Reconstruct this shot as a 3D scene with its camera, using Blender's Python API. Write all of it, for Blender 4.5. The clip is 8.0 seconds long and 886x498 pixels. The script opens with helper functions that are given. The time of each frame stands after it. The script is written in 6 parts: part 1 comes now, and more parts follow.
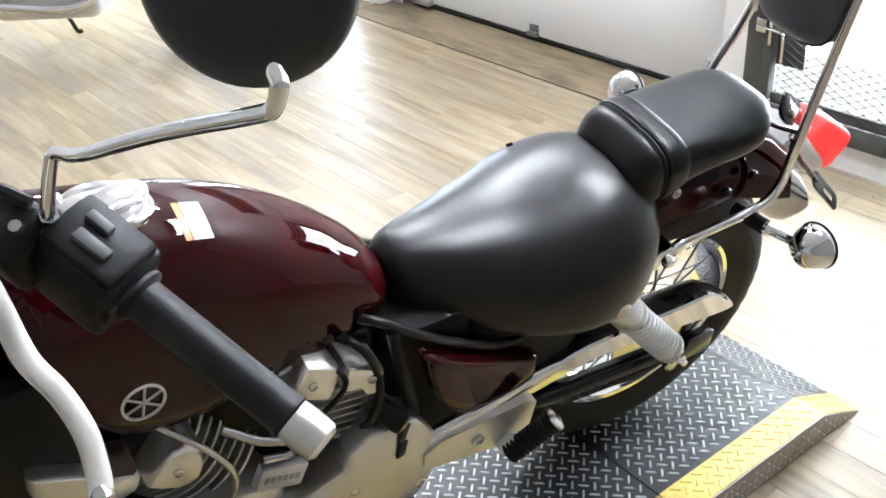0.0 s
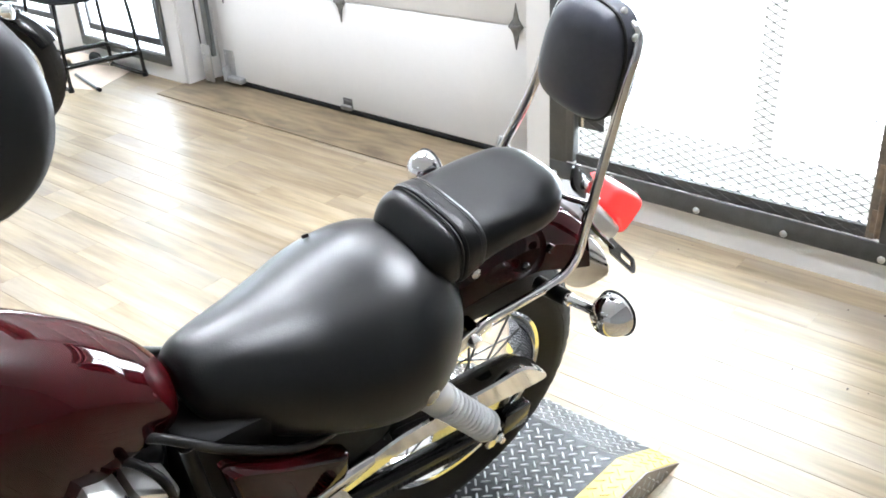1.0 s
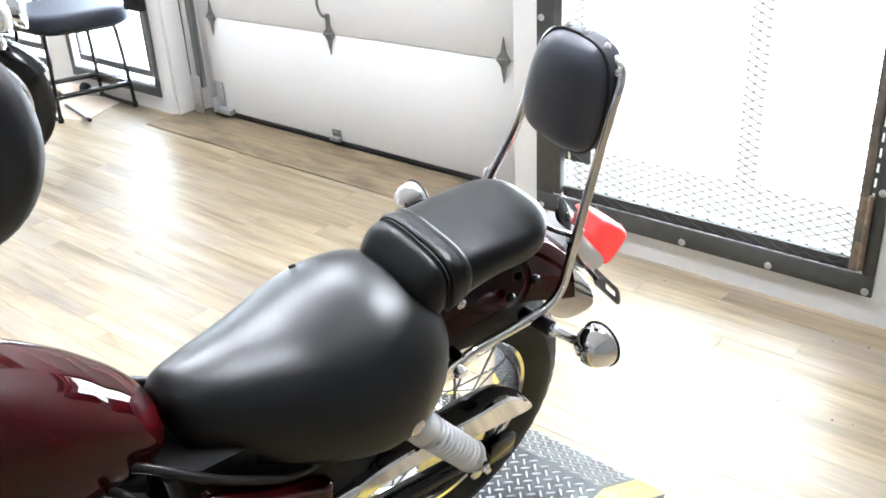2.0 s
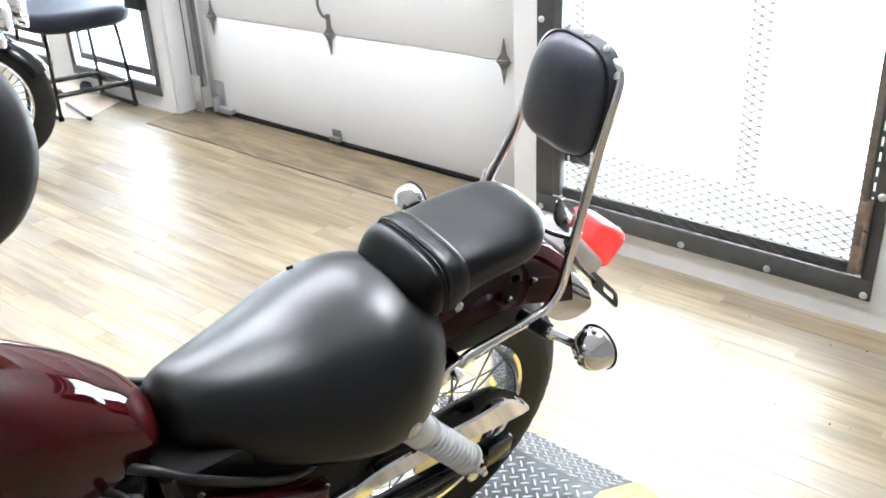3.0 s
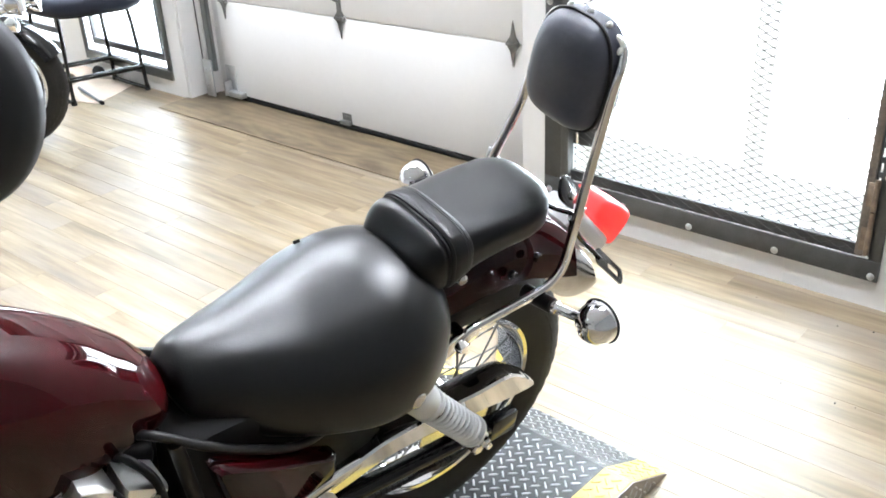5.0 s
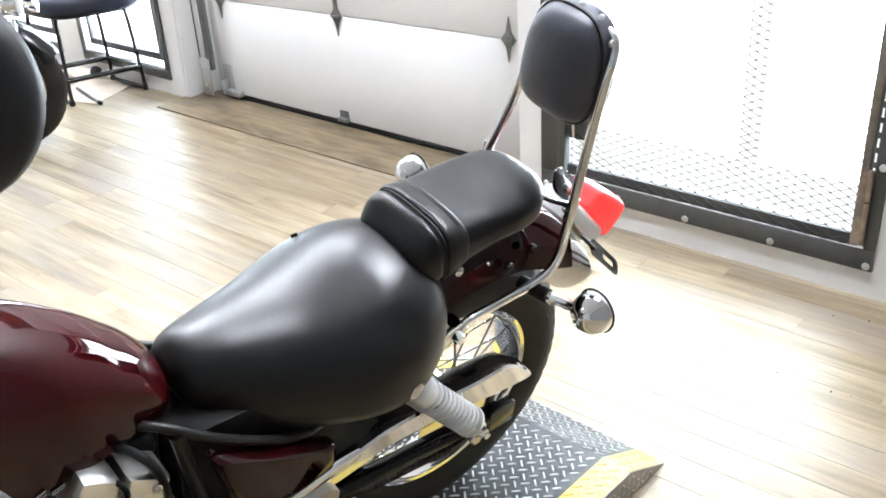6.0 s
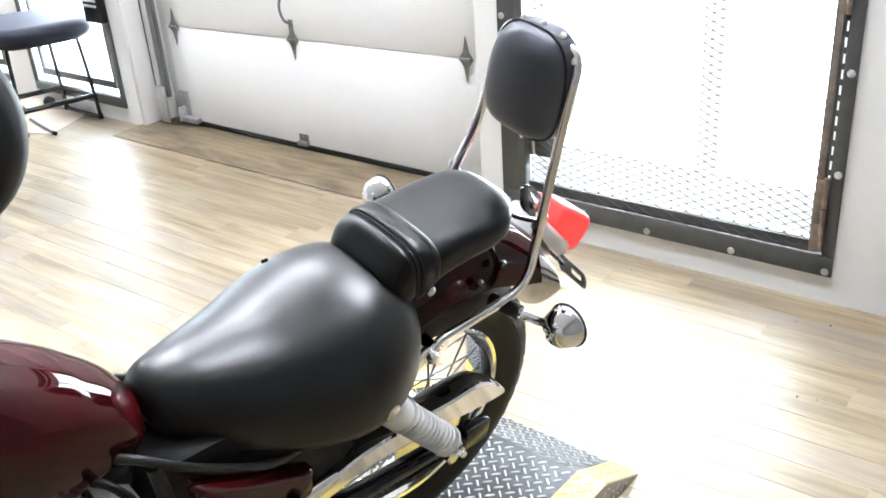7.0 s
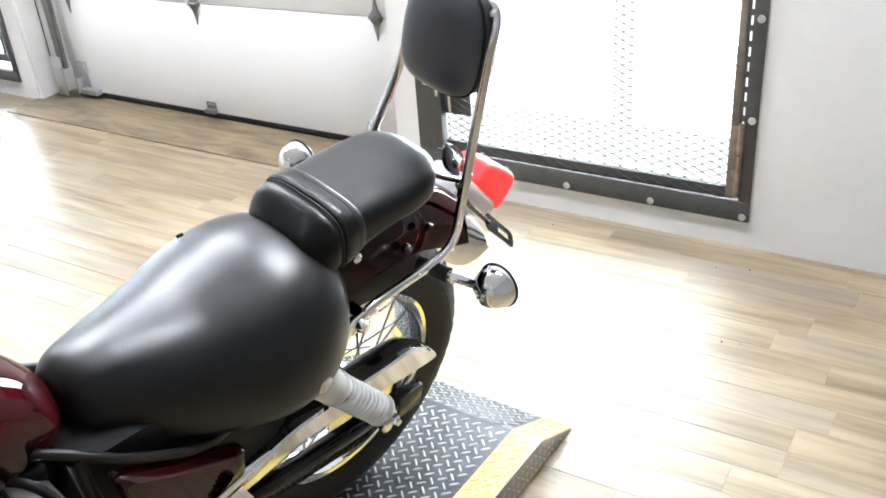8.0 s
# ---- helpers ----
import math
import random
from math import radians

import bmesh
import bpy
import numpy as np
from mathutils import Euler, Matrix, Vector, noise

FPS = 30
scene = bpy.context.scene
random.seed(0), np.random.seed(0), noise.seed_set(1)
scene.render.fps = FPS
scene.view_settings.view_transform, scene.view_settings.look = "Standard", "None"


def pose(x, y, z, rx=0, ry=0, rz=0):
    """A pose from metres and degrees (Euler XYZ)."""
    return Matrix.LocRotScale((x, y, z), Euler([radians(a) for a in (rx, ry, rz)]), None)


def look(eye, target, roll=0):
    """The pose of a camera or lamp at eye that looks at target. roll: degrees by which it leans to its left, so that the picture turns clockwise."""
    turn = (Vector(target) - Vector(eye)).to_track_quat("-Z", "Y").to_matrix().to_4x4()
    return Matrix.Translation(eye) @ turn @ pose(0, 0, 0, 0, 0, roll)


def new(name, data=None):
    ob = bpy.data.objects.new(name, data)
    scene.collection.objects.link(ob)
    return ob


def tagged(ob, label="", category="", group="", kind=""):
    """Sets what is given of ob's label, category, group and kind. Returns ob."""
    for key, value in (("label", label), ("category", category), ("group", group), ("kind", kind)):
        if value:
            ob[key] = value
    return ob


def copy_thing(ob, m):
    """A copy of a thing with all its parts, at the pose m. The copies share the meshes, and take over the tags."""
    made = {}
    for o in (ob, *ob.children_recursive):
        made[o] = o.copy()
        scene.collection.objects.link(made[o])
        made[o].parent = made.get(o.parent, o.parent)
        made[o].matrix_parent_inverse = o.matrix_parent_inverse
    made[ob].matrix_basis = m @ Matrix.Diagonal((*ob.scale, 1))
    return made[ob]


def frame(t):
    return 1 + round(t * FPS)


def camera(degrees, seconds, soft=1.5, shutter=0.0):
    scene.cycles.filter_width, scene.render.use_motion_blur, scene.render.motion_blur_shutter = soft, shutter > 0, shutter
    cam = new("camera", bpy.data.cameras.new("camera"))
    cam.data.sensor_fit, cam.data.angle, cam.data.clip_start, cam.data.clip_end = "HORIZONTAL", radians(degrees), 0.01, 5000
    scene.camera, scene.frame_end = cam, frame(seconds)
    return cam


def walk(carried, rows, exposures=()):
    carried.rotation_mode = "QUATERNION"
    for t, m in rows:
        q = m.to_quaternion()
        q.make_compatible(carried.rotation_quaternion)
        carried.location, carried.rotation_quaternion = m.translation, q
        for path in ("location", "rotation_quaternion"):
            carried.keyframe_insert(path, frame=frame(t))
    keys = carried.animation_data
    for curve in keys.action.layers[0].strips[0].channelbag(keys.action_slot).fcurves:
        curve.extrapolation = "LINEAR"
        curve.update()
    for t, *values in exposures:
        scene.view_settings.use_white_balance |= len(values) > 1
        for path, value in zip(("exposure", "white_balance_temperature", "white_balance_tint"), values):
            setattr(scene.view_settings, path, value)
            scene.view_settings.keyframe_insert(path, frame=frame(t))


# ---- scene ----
cam = camera(49.23, 8.0, soft=1.7)
# seconds, eye, target, roll
PATH = [
    (0, (0.004, -0.012, 1.481), (1.056, 1.32, 0.424), -4.4),
    (0.2, (0.034, -0.006, 1.481), (1.152, 1.264, 0.414), -4.9),
    (0.3, (0.045, -0.01, 1.486), (1.207, 1.239, 0.441), -4.3),
    (0.5, (0.062, -0.017, 1.492), (1.293, 1.19, 0.478), -3.6),
    (1, (0.093, -0.023, 1.495), (1.419, 1.121, 0.531), -3.4),
    (1.5, (0.093, -0.033, 1.501), (1.454, 1.109, 0.582), -3.2),
    (1.7, (0.087, -0.035, 1.501), (1.451, 1.11, 0.59), -3.1),
    (2.8, (0.089, -0.035, 1.501), (1.458, 1.104, 0.589), -2.4),
    (3, (0.091, -0.037, 1.504), (1.456, 1.107, 0.595), -2.5),
    (3.5, (0.087, -0.038, 1.499), (1.446, 1.106, 0.58), -2.4),
    (4, (0.089, -0.042, 1.497), (1.453, 1.103, 0.586), -2.7),
    (4.5, (0.084, -0.054, 1.495), (1.435, 1.099, 0.575), -2.9),
    (5, (0.077, -0.064, 1.492), (1.417, 1.094, 0.563), -2.8),
    (5.2, (0.068, -0.072, 1.49), (1.406, 1.08, 0.551), -3.0),
    (6.3, (0.063, -0.083, 1.492), (1.403, 1.081, 0.57), -3.9),
    (6.5, (0.058, -0.084, 1.491), (1.402, 1.078, 0.573), -4.8),
    (7, (0.05, -0.07, 1.496), (1.455, 1.03, 0.594), -4.1),
    (7.2, (0.034, -0.064, 1.499), (1.467, 1.016, 0.617), -3.7),
    (7.5, (0.014, -0.045, 1.495), (1.476, 0.971, 0.584), -4.6),
    (7.6, (0.007, -0.041, 1.496), (1.506, 0.914, 0.58), -4.3),
    (7.7, (0.005, -0.042, 1.491), (1.524, 0.867, 0.56), -4.0),
    (7.8, (0.019, -0.031, 1.487), (1.53, 0.861, 0.525), -3.7),
    (7.9, (0.044, -0.03, 1.485), (1.538, 0.868, 0.504), -3.8),
    (8, (0.077, -0.032, 1.477), (1.543, 0.908, 0.494), -4.5),
]
walk(cam, [(t, look(eye, target, roll)) for t, eye, target, roll in PATH], [(0.0, 0.0), (1.0, 0.11), (6.5, 0.11), (7.5, 0.22)])

# ---- light ----
world = bpy.data.worlds.new("daylight")
scene.world = world
world.use_nodes = True
wn = world.node_tree
sky = wn.nodes.new("ShaderNodeTexSky")
sky.sky_type = "NISHITA"
sky.sun_disc = False
sky.sun_elevation, sky.sun_rotation = radians(50), radians(200)
wn.nodes["Background"].inputs[1].default_value = 0.12
wn.links.new(sky.outputs[0], wn.nodes["Background"].inputs[0])
SUN = bpy.data.lights.new("sun", "SUN")
SUN.energy, SUN.angle, SUN.color = 1.0, radians(12), (1.0, 0.96, 0.9)
sun_ob = new("sun", SUN)
sun_ob.matrix_world = pose(6, -3, 8, 40, 0, 200)
scene.view_settings.exposure = 0.0
SIDE = 80.0    # glow of the shadier yard beyond the far windows
DAY = 175.0     # glow of the bright yard outside the windows
TUBES = 400.0   # glow of the ceiling tubes

# ---- materials ----
def nodes_of(name):
    m = bpy.data.materials.new(name)
    m.use_nodes = True
    return m, m.node_tree, m.node_tree.nodes["Principled BSDF"]


def put(nt, kind, **values):
    n = nt.nodes.new(kind)
    for k, v in values.items():
        n.inputs[k].default_value = v
    return n


def mat(name, base, rough=0.5, metal=0.0, var=0.12, scale=25.0, bump=0.0, bscale=180.0, coat=0.0, rvar=0.08, spec=0.5):
    """A plain surface: colour and gloss vary at two scales, with fine relief."""
    m, nt, b = nodes_of(name)
    tc = nt.nodes.new("ShaderNodeTexCoord")
    n1 = put(nt, "ShaderNodeTexNoise", Scale=scale, Detail=5.0)
    n2 = put(nt, "ShaderNodeTexNoise", Scale=scale * 9, Detail=3.0)
    nt.links.new(tc.outputs["Object"], n1.inputs["Vector"])
    nt.links.new(tc.outputs["Object"], n2.inputs["Vector"])
    mix = nt.nodes.new("ShaderNodeMath")
    mix.operation = "MULTIPLY_ADD"
    mix.inputs[1].default_value = 0.35
    nt.links.new(n2.outputs[0], mix.inputs[0])
    half = nt.nodes.new("ShaderNodeMath")
    half.operation = "MULTIPLY"
    half.inputs[1].default_value = 0.65
    nt.links.new(n1.outputs[0], half.inputs[0])
    nt.links.new(half.outputs[0], mix.inputs[2])
    ramp = nt.nodes.new("ShaderNodeValToRGB")
    lo = [c * (1 - var) for c in base]
    hi = [min(1, c * (1 + var)) for c in base]
    ramp.color_ramp.elements[0].position, ramp.color_ramp.elements[1].position = 0.32, 0.68
    ramp.color_ramp.elements[0].color, ramp.color_ramp.elements[1].color = (*lo, 1), (*hi, 1)
    nt.links.new(mix.outputs[0], ramp.inputs[0])
    nt.links.new(ramp.outputs[0], b.inputs["Base Color"])
    rr = nt.nodes.new("ShaderNodeMapRange")
    rr.inputs["From Min"].default_value, rr.inputs["From Max"].default_value = 0.3, 0.7
    rr.inputs["To Min"].default_value, rr.inputs["To Max"].default_value = max(0.01, rough - rvar), min(1, rough + rvar)
    nt.links.new(mix.outputs[0], rr.inputs[0])
    nt.links.new(rr.outputs[0], b.inputs["Roughness"])
    b.inputs["Metallic"].default_value = metal
    b.inputs["Specular IOR Level"].default_value = spec
    b.inputs["Coat Weight"].default_value = coat
    b.inputs["Coat Roughness"].default_value = 0.03
    if bump:
        n3 = put(nt, "ShaderNodeTexNoise", Scale=bscale, Detail=4.0)
        nt.links.new(tc.outputs["Object"], n3.inputs["Vector"])
        bp = put(nt, "ShaderNodeBump", Strength=bump, Distance=0.002)
        nt.links.new(n3.outputs[0], bp.inputs["Height"])
        nt.links.new(bp.outputs[0], b.inputs["Normal"])
    return m


def glow(name, colour, strength):
    m, nt, b = nodes_of(name)
    b.inputs["Base Color"].default_value = (*colour, 1)
    b.inputs["Emission Color"].default_value = (*colour, 1)
    b.inputs["Emission Strength"].default_value = strength
    return m


def plank_material():
    """Weathered oak print: long grain along y, grey wash, and a tone for each plank."""
    m, nt, b = nodes_of("oak_vinyl")
    tc = nt.nodes.new("ShaderNodeTexCoord")
    oi = nt.nodes.new("ShaderNodeObjectInfo")
    add = nt.nodes.new("ShaderNodeVectorMath")
    add.operation = "ADD"
    sc = nt.nodes.new("ShaderNodeMath")
    sc.operation = "MULTIPLY"
    sc.inputs[1].default_value = 40.0
    nt.links.new(oi.outputs["Random"], sc.inputs[0])
    nt.links.new(tc.outputs["Object"], add.inputs[0])
    nt.links.new(sc.outputs[0], add.inputs[1])
    def streak(sx, sy, detail):
        mp = nt.nodes.new("ShaderNodeMapping")
        mp.inputs["Scale"].default_value = (sx, sy, 1)
        nt.links.new(add.outputs[0], mp.inputs[0])
        n = put(nt, "ShaderNodeTexNoise", Scale=1.0, Detail=detail, Roughness=0.6)
        nt.links.new(mp.outputs[0], n.inputs["Vector"])
        return n.outputs[0]
    broad, fine, cloud = streak(15, 1.5, 4), streak(60, 3.2, 4), streak(4.5, 1.1, 3)
    ramp = nt.nodes.new("ShaderNodeValToRGB")
    e = ramp.color_ramp.elements
    e[0].position, e[0].color = 0.30, (0.143, 0.102, 0.055, 1)
    e[1].position, e[1].color = 0.68, (0.348, 0.278, 0.184, 1)
    mid = e.new(0.5)
    mid.color = (0.246, 0.190, 0.116, 1)
    nt.links.new(broad, ramp.inputs[0])
    # grey wash in cloudy patches
    wash = nt.nodes.new("ShaderNodeMix")
    wash.data_type = "RGBA"
    wash.inputs[7].default_value = (0.223, 0.193, 0.168, 1)
    amount = nt.nodes.new("ShaderNodeMapRange")
    amount.inputs["From Min"].default_value, amount.inputs["From Max"].default_value = 0.46, 0.68
    amount.inputs["To Min"].default_value, amount.inputs["To Max"].default_value = 0.0, 0.6
    nt.links.new(cloud, amount.inputs[0])
    nt.links.new(amount.outputs[0], wash.inputs[0])
    nt.links.new(ramp.outputs[0], wash.inputs[6])
    ramp2 = nt.nodes.new("ShaderNodeValToRGB")
    ramp2.color_ramp.elements[0].position, ramp2.color_ramp.elements[0].color = 0.3, (0.66, 0.64, 0.62, 1)
    ramp2.color_ramp.elements[1].position, ramp2.color_ramp.elements[1].color = 0.58, (1, 1, 1, 1)
    nt.links.new(fine, ramp2.inputs[0])
    mul = nt.nodes.new("ShaderNodeMix")
    mul.data_type, mul.blend_type = "RGBA", "MULTIPLY"
    mul.inputs[0].default_value = 0.65
    nt.links.new(wash.outputs[2], mul.inputs[6])
    nt.links.new(ramp2.outputs[0], mul.inputs[7])
    hsv = nt.nodes.new("ShaderNodeHueSaturation")
    mr = nt.nodes.new("ShaderNodeMapRange")
    mr.inputs["To Min"].default_value, mr.inputs["To Max"].default_value = 0.95, 1.05
    nt.links.new(oi.outputs["Random"], mr.inputs[0])
    nt.links.new(mr.outputs[0], hsv.inputs["Value"])
    nt.links.new(mul.outputs[2], hsv.inputs["Color"])
    nt.links.new(hsv.outputs[0], b.inputs["Base Color"])
    rr = nt.nodes.new("ShaderNodeMapRange")
    rr.inputs["To Min"].default_value, rr.inputs["To Max"].default_value = 0.35, 0.47
    nt.links.new(fine, rr.inputs[0])
    nt.links.new(rr.outputs[0], b.inputs["Roughness"])
    b.inputs["Specular IOR Level"].default_value = 0.5
    bp = put(nt, "ShaderNodeBump", Strength=0.05, Distance=0.001)
    nt.links.new(fine, bp.inputs["Height"])
    nt.links.new(bp.outputs[0], b.inputs["Normal"])
    return m


def ply_material():
    m, nt, b = nodes_of("plywood")
    tc = nt.nodes.new("ShaderNodeTexCoord")
    mp = nt.nodes.new("ShaderNodeMapping")
    mp.inputs["Scale"].default_value = (5, 1.6, 1)
    nt.links.new(tc.outputs["Object"], mp.inputs[0])
    n = put(nt, "ShaderNodeTexNoise", Scale=1.6, Detail=3.0, Distortion=1.6)
    w = put(nt, "ShaderNodeTexWave", Scale=1.5, Distortion=9.0, Detail=3.0)
    nt.links.new(mp.outputs[0], n.inputs["Vector"])
    nt.links.new(mp.outputs[0], w.inputs["Vector"])
    av = nt.nodes.new("ShaderNodeMath")
    av.operation = "MULTIPLY_ADD"
    av.inputs[1].default_value = 0.10
    nt.links.new(w.outputs[1], av.inputs[0])
    nt.links.new(n.outputs[0], av.inputs[2])
    r = nt.nodes.new("ShaderNodeValToRGB")
    e = r.color_ramp.elements
    e[0].position, e[0].color = 0.36, (0.078, 0.056, 0.030, 1)
    e[1].position, e[1].color = 0.74, (0.185, 0.138, 0.080, 1)
    nt.links.new(av.outputs[0], r.inputs[0])
    nt.links.new(r.outputs[0], b.inputs["Base Color"])
    b.inputs["Roughness"].default_value = 0.62
    return m


def glass(name, colour=(1, 1, 1), rough=0.0):
    m, nt, b = nodes_of(name)
    b.inputs["Base Color"].default_value = (*colour, 1)
    b.inputs["Transmission Weight"].default_value = 1.0
    b.inputs["Roughness"].default_value = rough
    b.inputs["IOR"].default_value = 1.45
    return m


OAK, PLY = plank_material(), ply_material()
WALL = mat("wall_paint", (0.80, 0.795, 0.785), 0.55, var=0.03, scale=3, bump=0.12, bscale=60)
# unseen walls: greys chosen to dim what the tank, seat and chrome reflect
SOUTHWALL = mat("unseen_south_grey", (0.22, 0.219, 0.217), 0.7, var=0.06, scale=3)
BACKWALL = mat("unseen_west_grey", (0.36, 0.358, 0.355), 0.7, var=0.06, scale=3)
CEIL = mat("ceiling_paint", (0.60, 0.60, 0.60), 0.8, var=0.03, scale=2)
DOORPAINT = mat("door_enamel", (0.84, 0.838, 0.83), 0.55, var=0.02, scale=4, bump=0.05, bscale=90)
IRON = mat("painted_iron", (0.052, 0.055, 0.056), 0.45, var=0.25, scale=22, bump=0.2)
RUST = mat("worn_hinge", (0.20, 0.15, 0.11), 0.6, metal=0.4, var=0.4, scale=40, bump=0.2)
MESHWIRE = mat("mesh_wire", (0.075, 0.075, 0.076), 0.6, var=0.2, scale=30, spec=0.2)
GALV = mat("galvanised", (0.55, 0.56, 0.57), 0.38, metal=0.9, var=0.18, scale=35)
HINGEPLATE = mat("weathered_hinge", (0.20, 0.20, 0.197), 0.45, metal=0.6, var=0.3, scale=45, bump=0.1)
STILE = mat("bare_stile", (0.16, 0.138, 0.118), 0.6, metal=0.3, var=0.35, scale=18, bump=0.15)
STEEL = mat("dark_track", (0.18, 0.19, 0.19), 0.45, metal=0.6, var=0.2, scale=20)
RUBBER = mat("rubber", (0.005, 0.005, 0.005), 0.55, var=0.25, scale=40, bump=0.1, spec=0.2)
TYRE = mat("tyre_rubber", (0.016, 0.014, 0.012), 0.65, var=0.3, scale=28, bump=0.15, bscale=300, spec=0.2)
LEATHER = mat("black_vinyl", (0.0045, 0.0045, 0.0047), 0.31, var=0.18, scale=11, bump=0.13, bscale=380, rvar=0.015, spec=0.36)
LEATHER2 = mat("black_vinyl_matt", (0.003, 0.003, 0.0033), 0.31, var=0.18, scale=14, bump=0.13, bscale=420, rvar=0.012, spec=0.27)
NAVYVINYL = mat("blue_black_vinyl", (0.050, 0.053, 0.070), 0.42, var=0.12, scale=14, bump=0.03, bscale=900, rvar=0.012)
CHAIRVINYL = mat("chair_vinyl", (0.014, 0.015, 0.022), 0.55, var=0.12, scale=14, bump=0.03, bscale=900, rvar=0.012, spec=0.15)
STITCH = mat("stitching", (0.03, 0.03, 0.03), 0.6, var=0.3, scale=300)
PIPING = mat("seam_piping", (0.010, 0.010, 0.010), 0.55, var=0.2)
MAROON = mat("maroon_paint", (0.017, 0.0009, 0.0014), 0.5, metal=0.0, var=0.05, scale=60, coat=0.75, rvar=0.02, spec=0.0)
MAROON.node_tree.nodes["Principled BSDF"].inputs["Coat IOR"].default_value = 1.42
POLISH = mat("polished_alloy", (0.93, 0.92, 0.90), 0.33, metal=1.0, var=0.02, scale=12, rvar=0.02)
CHROME = mat("chrome", (0.90, 0.90, 0.91), 0.06, metal=1.0, var=0.03, scale=30, rvar=0.03)
CHROME_DULL = mat("dull_chrome", (0.62, 0.62, 0.62), 0.20, metal=1.0, var=0.1, scale=40, rvar=0.05)
ALLOY = mat("cast_alloy", (0.72, 0.71, 0.70), 0.36, metal=1.0, var=0.06, scale=14, bump=0.04, bscale=300, rvar=0.03)
LEVER = mat("pale_alloy", (0.80, 0.77, 0.72), 0.42, metal=0.0, var=0.06, scale=30)
FIN = mat("cooling_fin", (0.52, 0.52, 0.51), 0.4, metal=0.85, var=0.2, scale=30)
SILVER = mat("silver_paint", (0.60, 0.61, 0.61), 0.38, metal=0.3, var=0.03, scale=30)
BLACKPAINT = mat("black_gloss_paint", (0.003, 0.003, 0.003), 0.16, var=0.2, scale=30, spec=0.4)
SATIN = mat("satin_black_tube", (0.008, 0.008, 0.008), 0.36, var=0.2, scale=30, spec=0.3, rvar=0.05)
SPOKE = mat("spoke_steel", (0.16, 0.16, 0.16), 0.3, metal=0.9, var=0.2, scale=40)
BLACKPART = mat("black_plastic", (0.004, 0.004, 0.0044), 0.42, var=0.2, scale=40, bump=0.1, spec=0.18)
SHELL = mat("mirror_shell_plastic", (0.010, 0.010, 0.011), 0.5, var=0.15, scale=30, bump=0.04, spec=0.45)
GRIPRUBBER = mat("grip_rubber", (0.007, 0.0072, 0.0078), 0.5, var=0.15, scale=60, bump=0.1, spec=0.3)
PALESILVER = mat("pale_silver", (0.80, 0.80, 0.80), 0.38, metal=0.15, var=0.03, scale=30)
AMBER = mat("clear_lens", (0.52, 0.51, 0.48), 0.10, var=0.05, scale=40, coat=0.6)
PLATE = mat("tread_plate", (0.012, 0.0125, 0.014), 0.37, metal=0.0, var=0.25, scale=12, bump=0.12, rvar=0.05, spec=0.36)
LUG = mat("tread_lug", (0.58, 0.58, 0.58), 0.36, metal=0.85, var=0.25, scale=30, rvar=0.05)
YELLOW = mat("yellow_paint", (0.63, 0.45, 0.085), 0.40, var=0.14, scale=14, bump=0.1, spec=0.7)
SIDEPLATE = mat("skirt_plate", (0.30, 0.27, 0.24), 0.40, metal=0.4, var=0.22, scale=14, bump=0.12)
WHITEMARK = mat("white_decal", (0.72, 0.71, 0.68), 0.3, var=0.04)
ORANGEMARK = mat("orange_decal", (0.72, 0.22, 0.06), 0.3, var=0.04)
GREYMARK = mat("grey_print", (0.30, 0.30, 0.30), 0.4, var=0.04)
CARD = mat("cardboard", (0.62, 0.50, 0.40), 0.8, var=0.1, scale=9)
DARKBUTTON = mat("dark_button", (0.05, 0.05, 0.052), 0.5, var=0.1)
BRASS = mat("brass", (0.62, 0.48, 0.22), 0.3, metal=1.0, var=0.15)
MIRRORGLASS = mat("mirror_glass", (0.85, 0.86, 0.87), 0.01, metal=1.0, var=0.0, rvar=0.0)
GLASS = glass("window_glass")


def sash_material():
    """White plastic profile that lets a little of the daylight behind it through."""
    m, nt, b = nodes_of("sash_plastic")
    b.inputs["Base Color"].default_value = (0.84, 0.83, 0.81, 1)
    b.inputs["Roughness"].default_value = 0.5
    tl = nt.nodes.new("ShaderNodeBsdfTranslucent")
    tl.inputs[0].default_value = (0.85, 0.83, 0.79, 1)
    mx = nt.nodes.new("ShaderNodeMixShader")
    mx.inputs[0].default_value = 0.2
    nt.links.new(b.outputs[0], mx.inputs[1])
    nt.links.new(tl.outputs[0], mx.inputs[2])
    nt.links.new(mx.outputs[0], nt.nodes["Material Output"].inputs[0])
    return m


SASH = sash_material()


def red_lens_material():
    """Red plastic lens: glossy, with daylight glowing through it."""
    m, nt, b = nodes_of("red_lens")
    b.inputs["Base Color"].default_value = (0.80, 0.10, 0.10, 1)
    b.inputs["Roughness"].default_value = 0.18
    tl = nt.nodes.new("ShaderNodeBsdfTranslucent")
    tl.inputs[0].default_value = (0.90, 0.19, 0.18, 1)
    mx = nt.nodes.new("ShaderNodeMixShader")
    mx.inputs[0].default_value = 0.45
    nt.links.new(b.outputs[0], mx.inputs[1])
    nt.links.new(tl.outputs[0], mx.inputs[2])
    nt.links.new(mx.outputs[0], nt.nodes["Material Output"].inputs[0])
    return m


RED = red_lens_material()
YARD = glow("bright_yard", (0.84, 0.93, 1.0), DAY)
SHADY_YARD = glow("shady_yard", (0.76, 0.88, 1.0), SIDE)
TUBE = glow("tube_glow", (0.86, 0.905, 1.0), TUBES)
CONCRETE = mat("concrete", (0.42, 0.41, 0.39), 0.85, var=0.12, scale=3, bump=0.2, bscale=60)

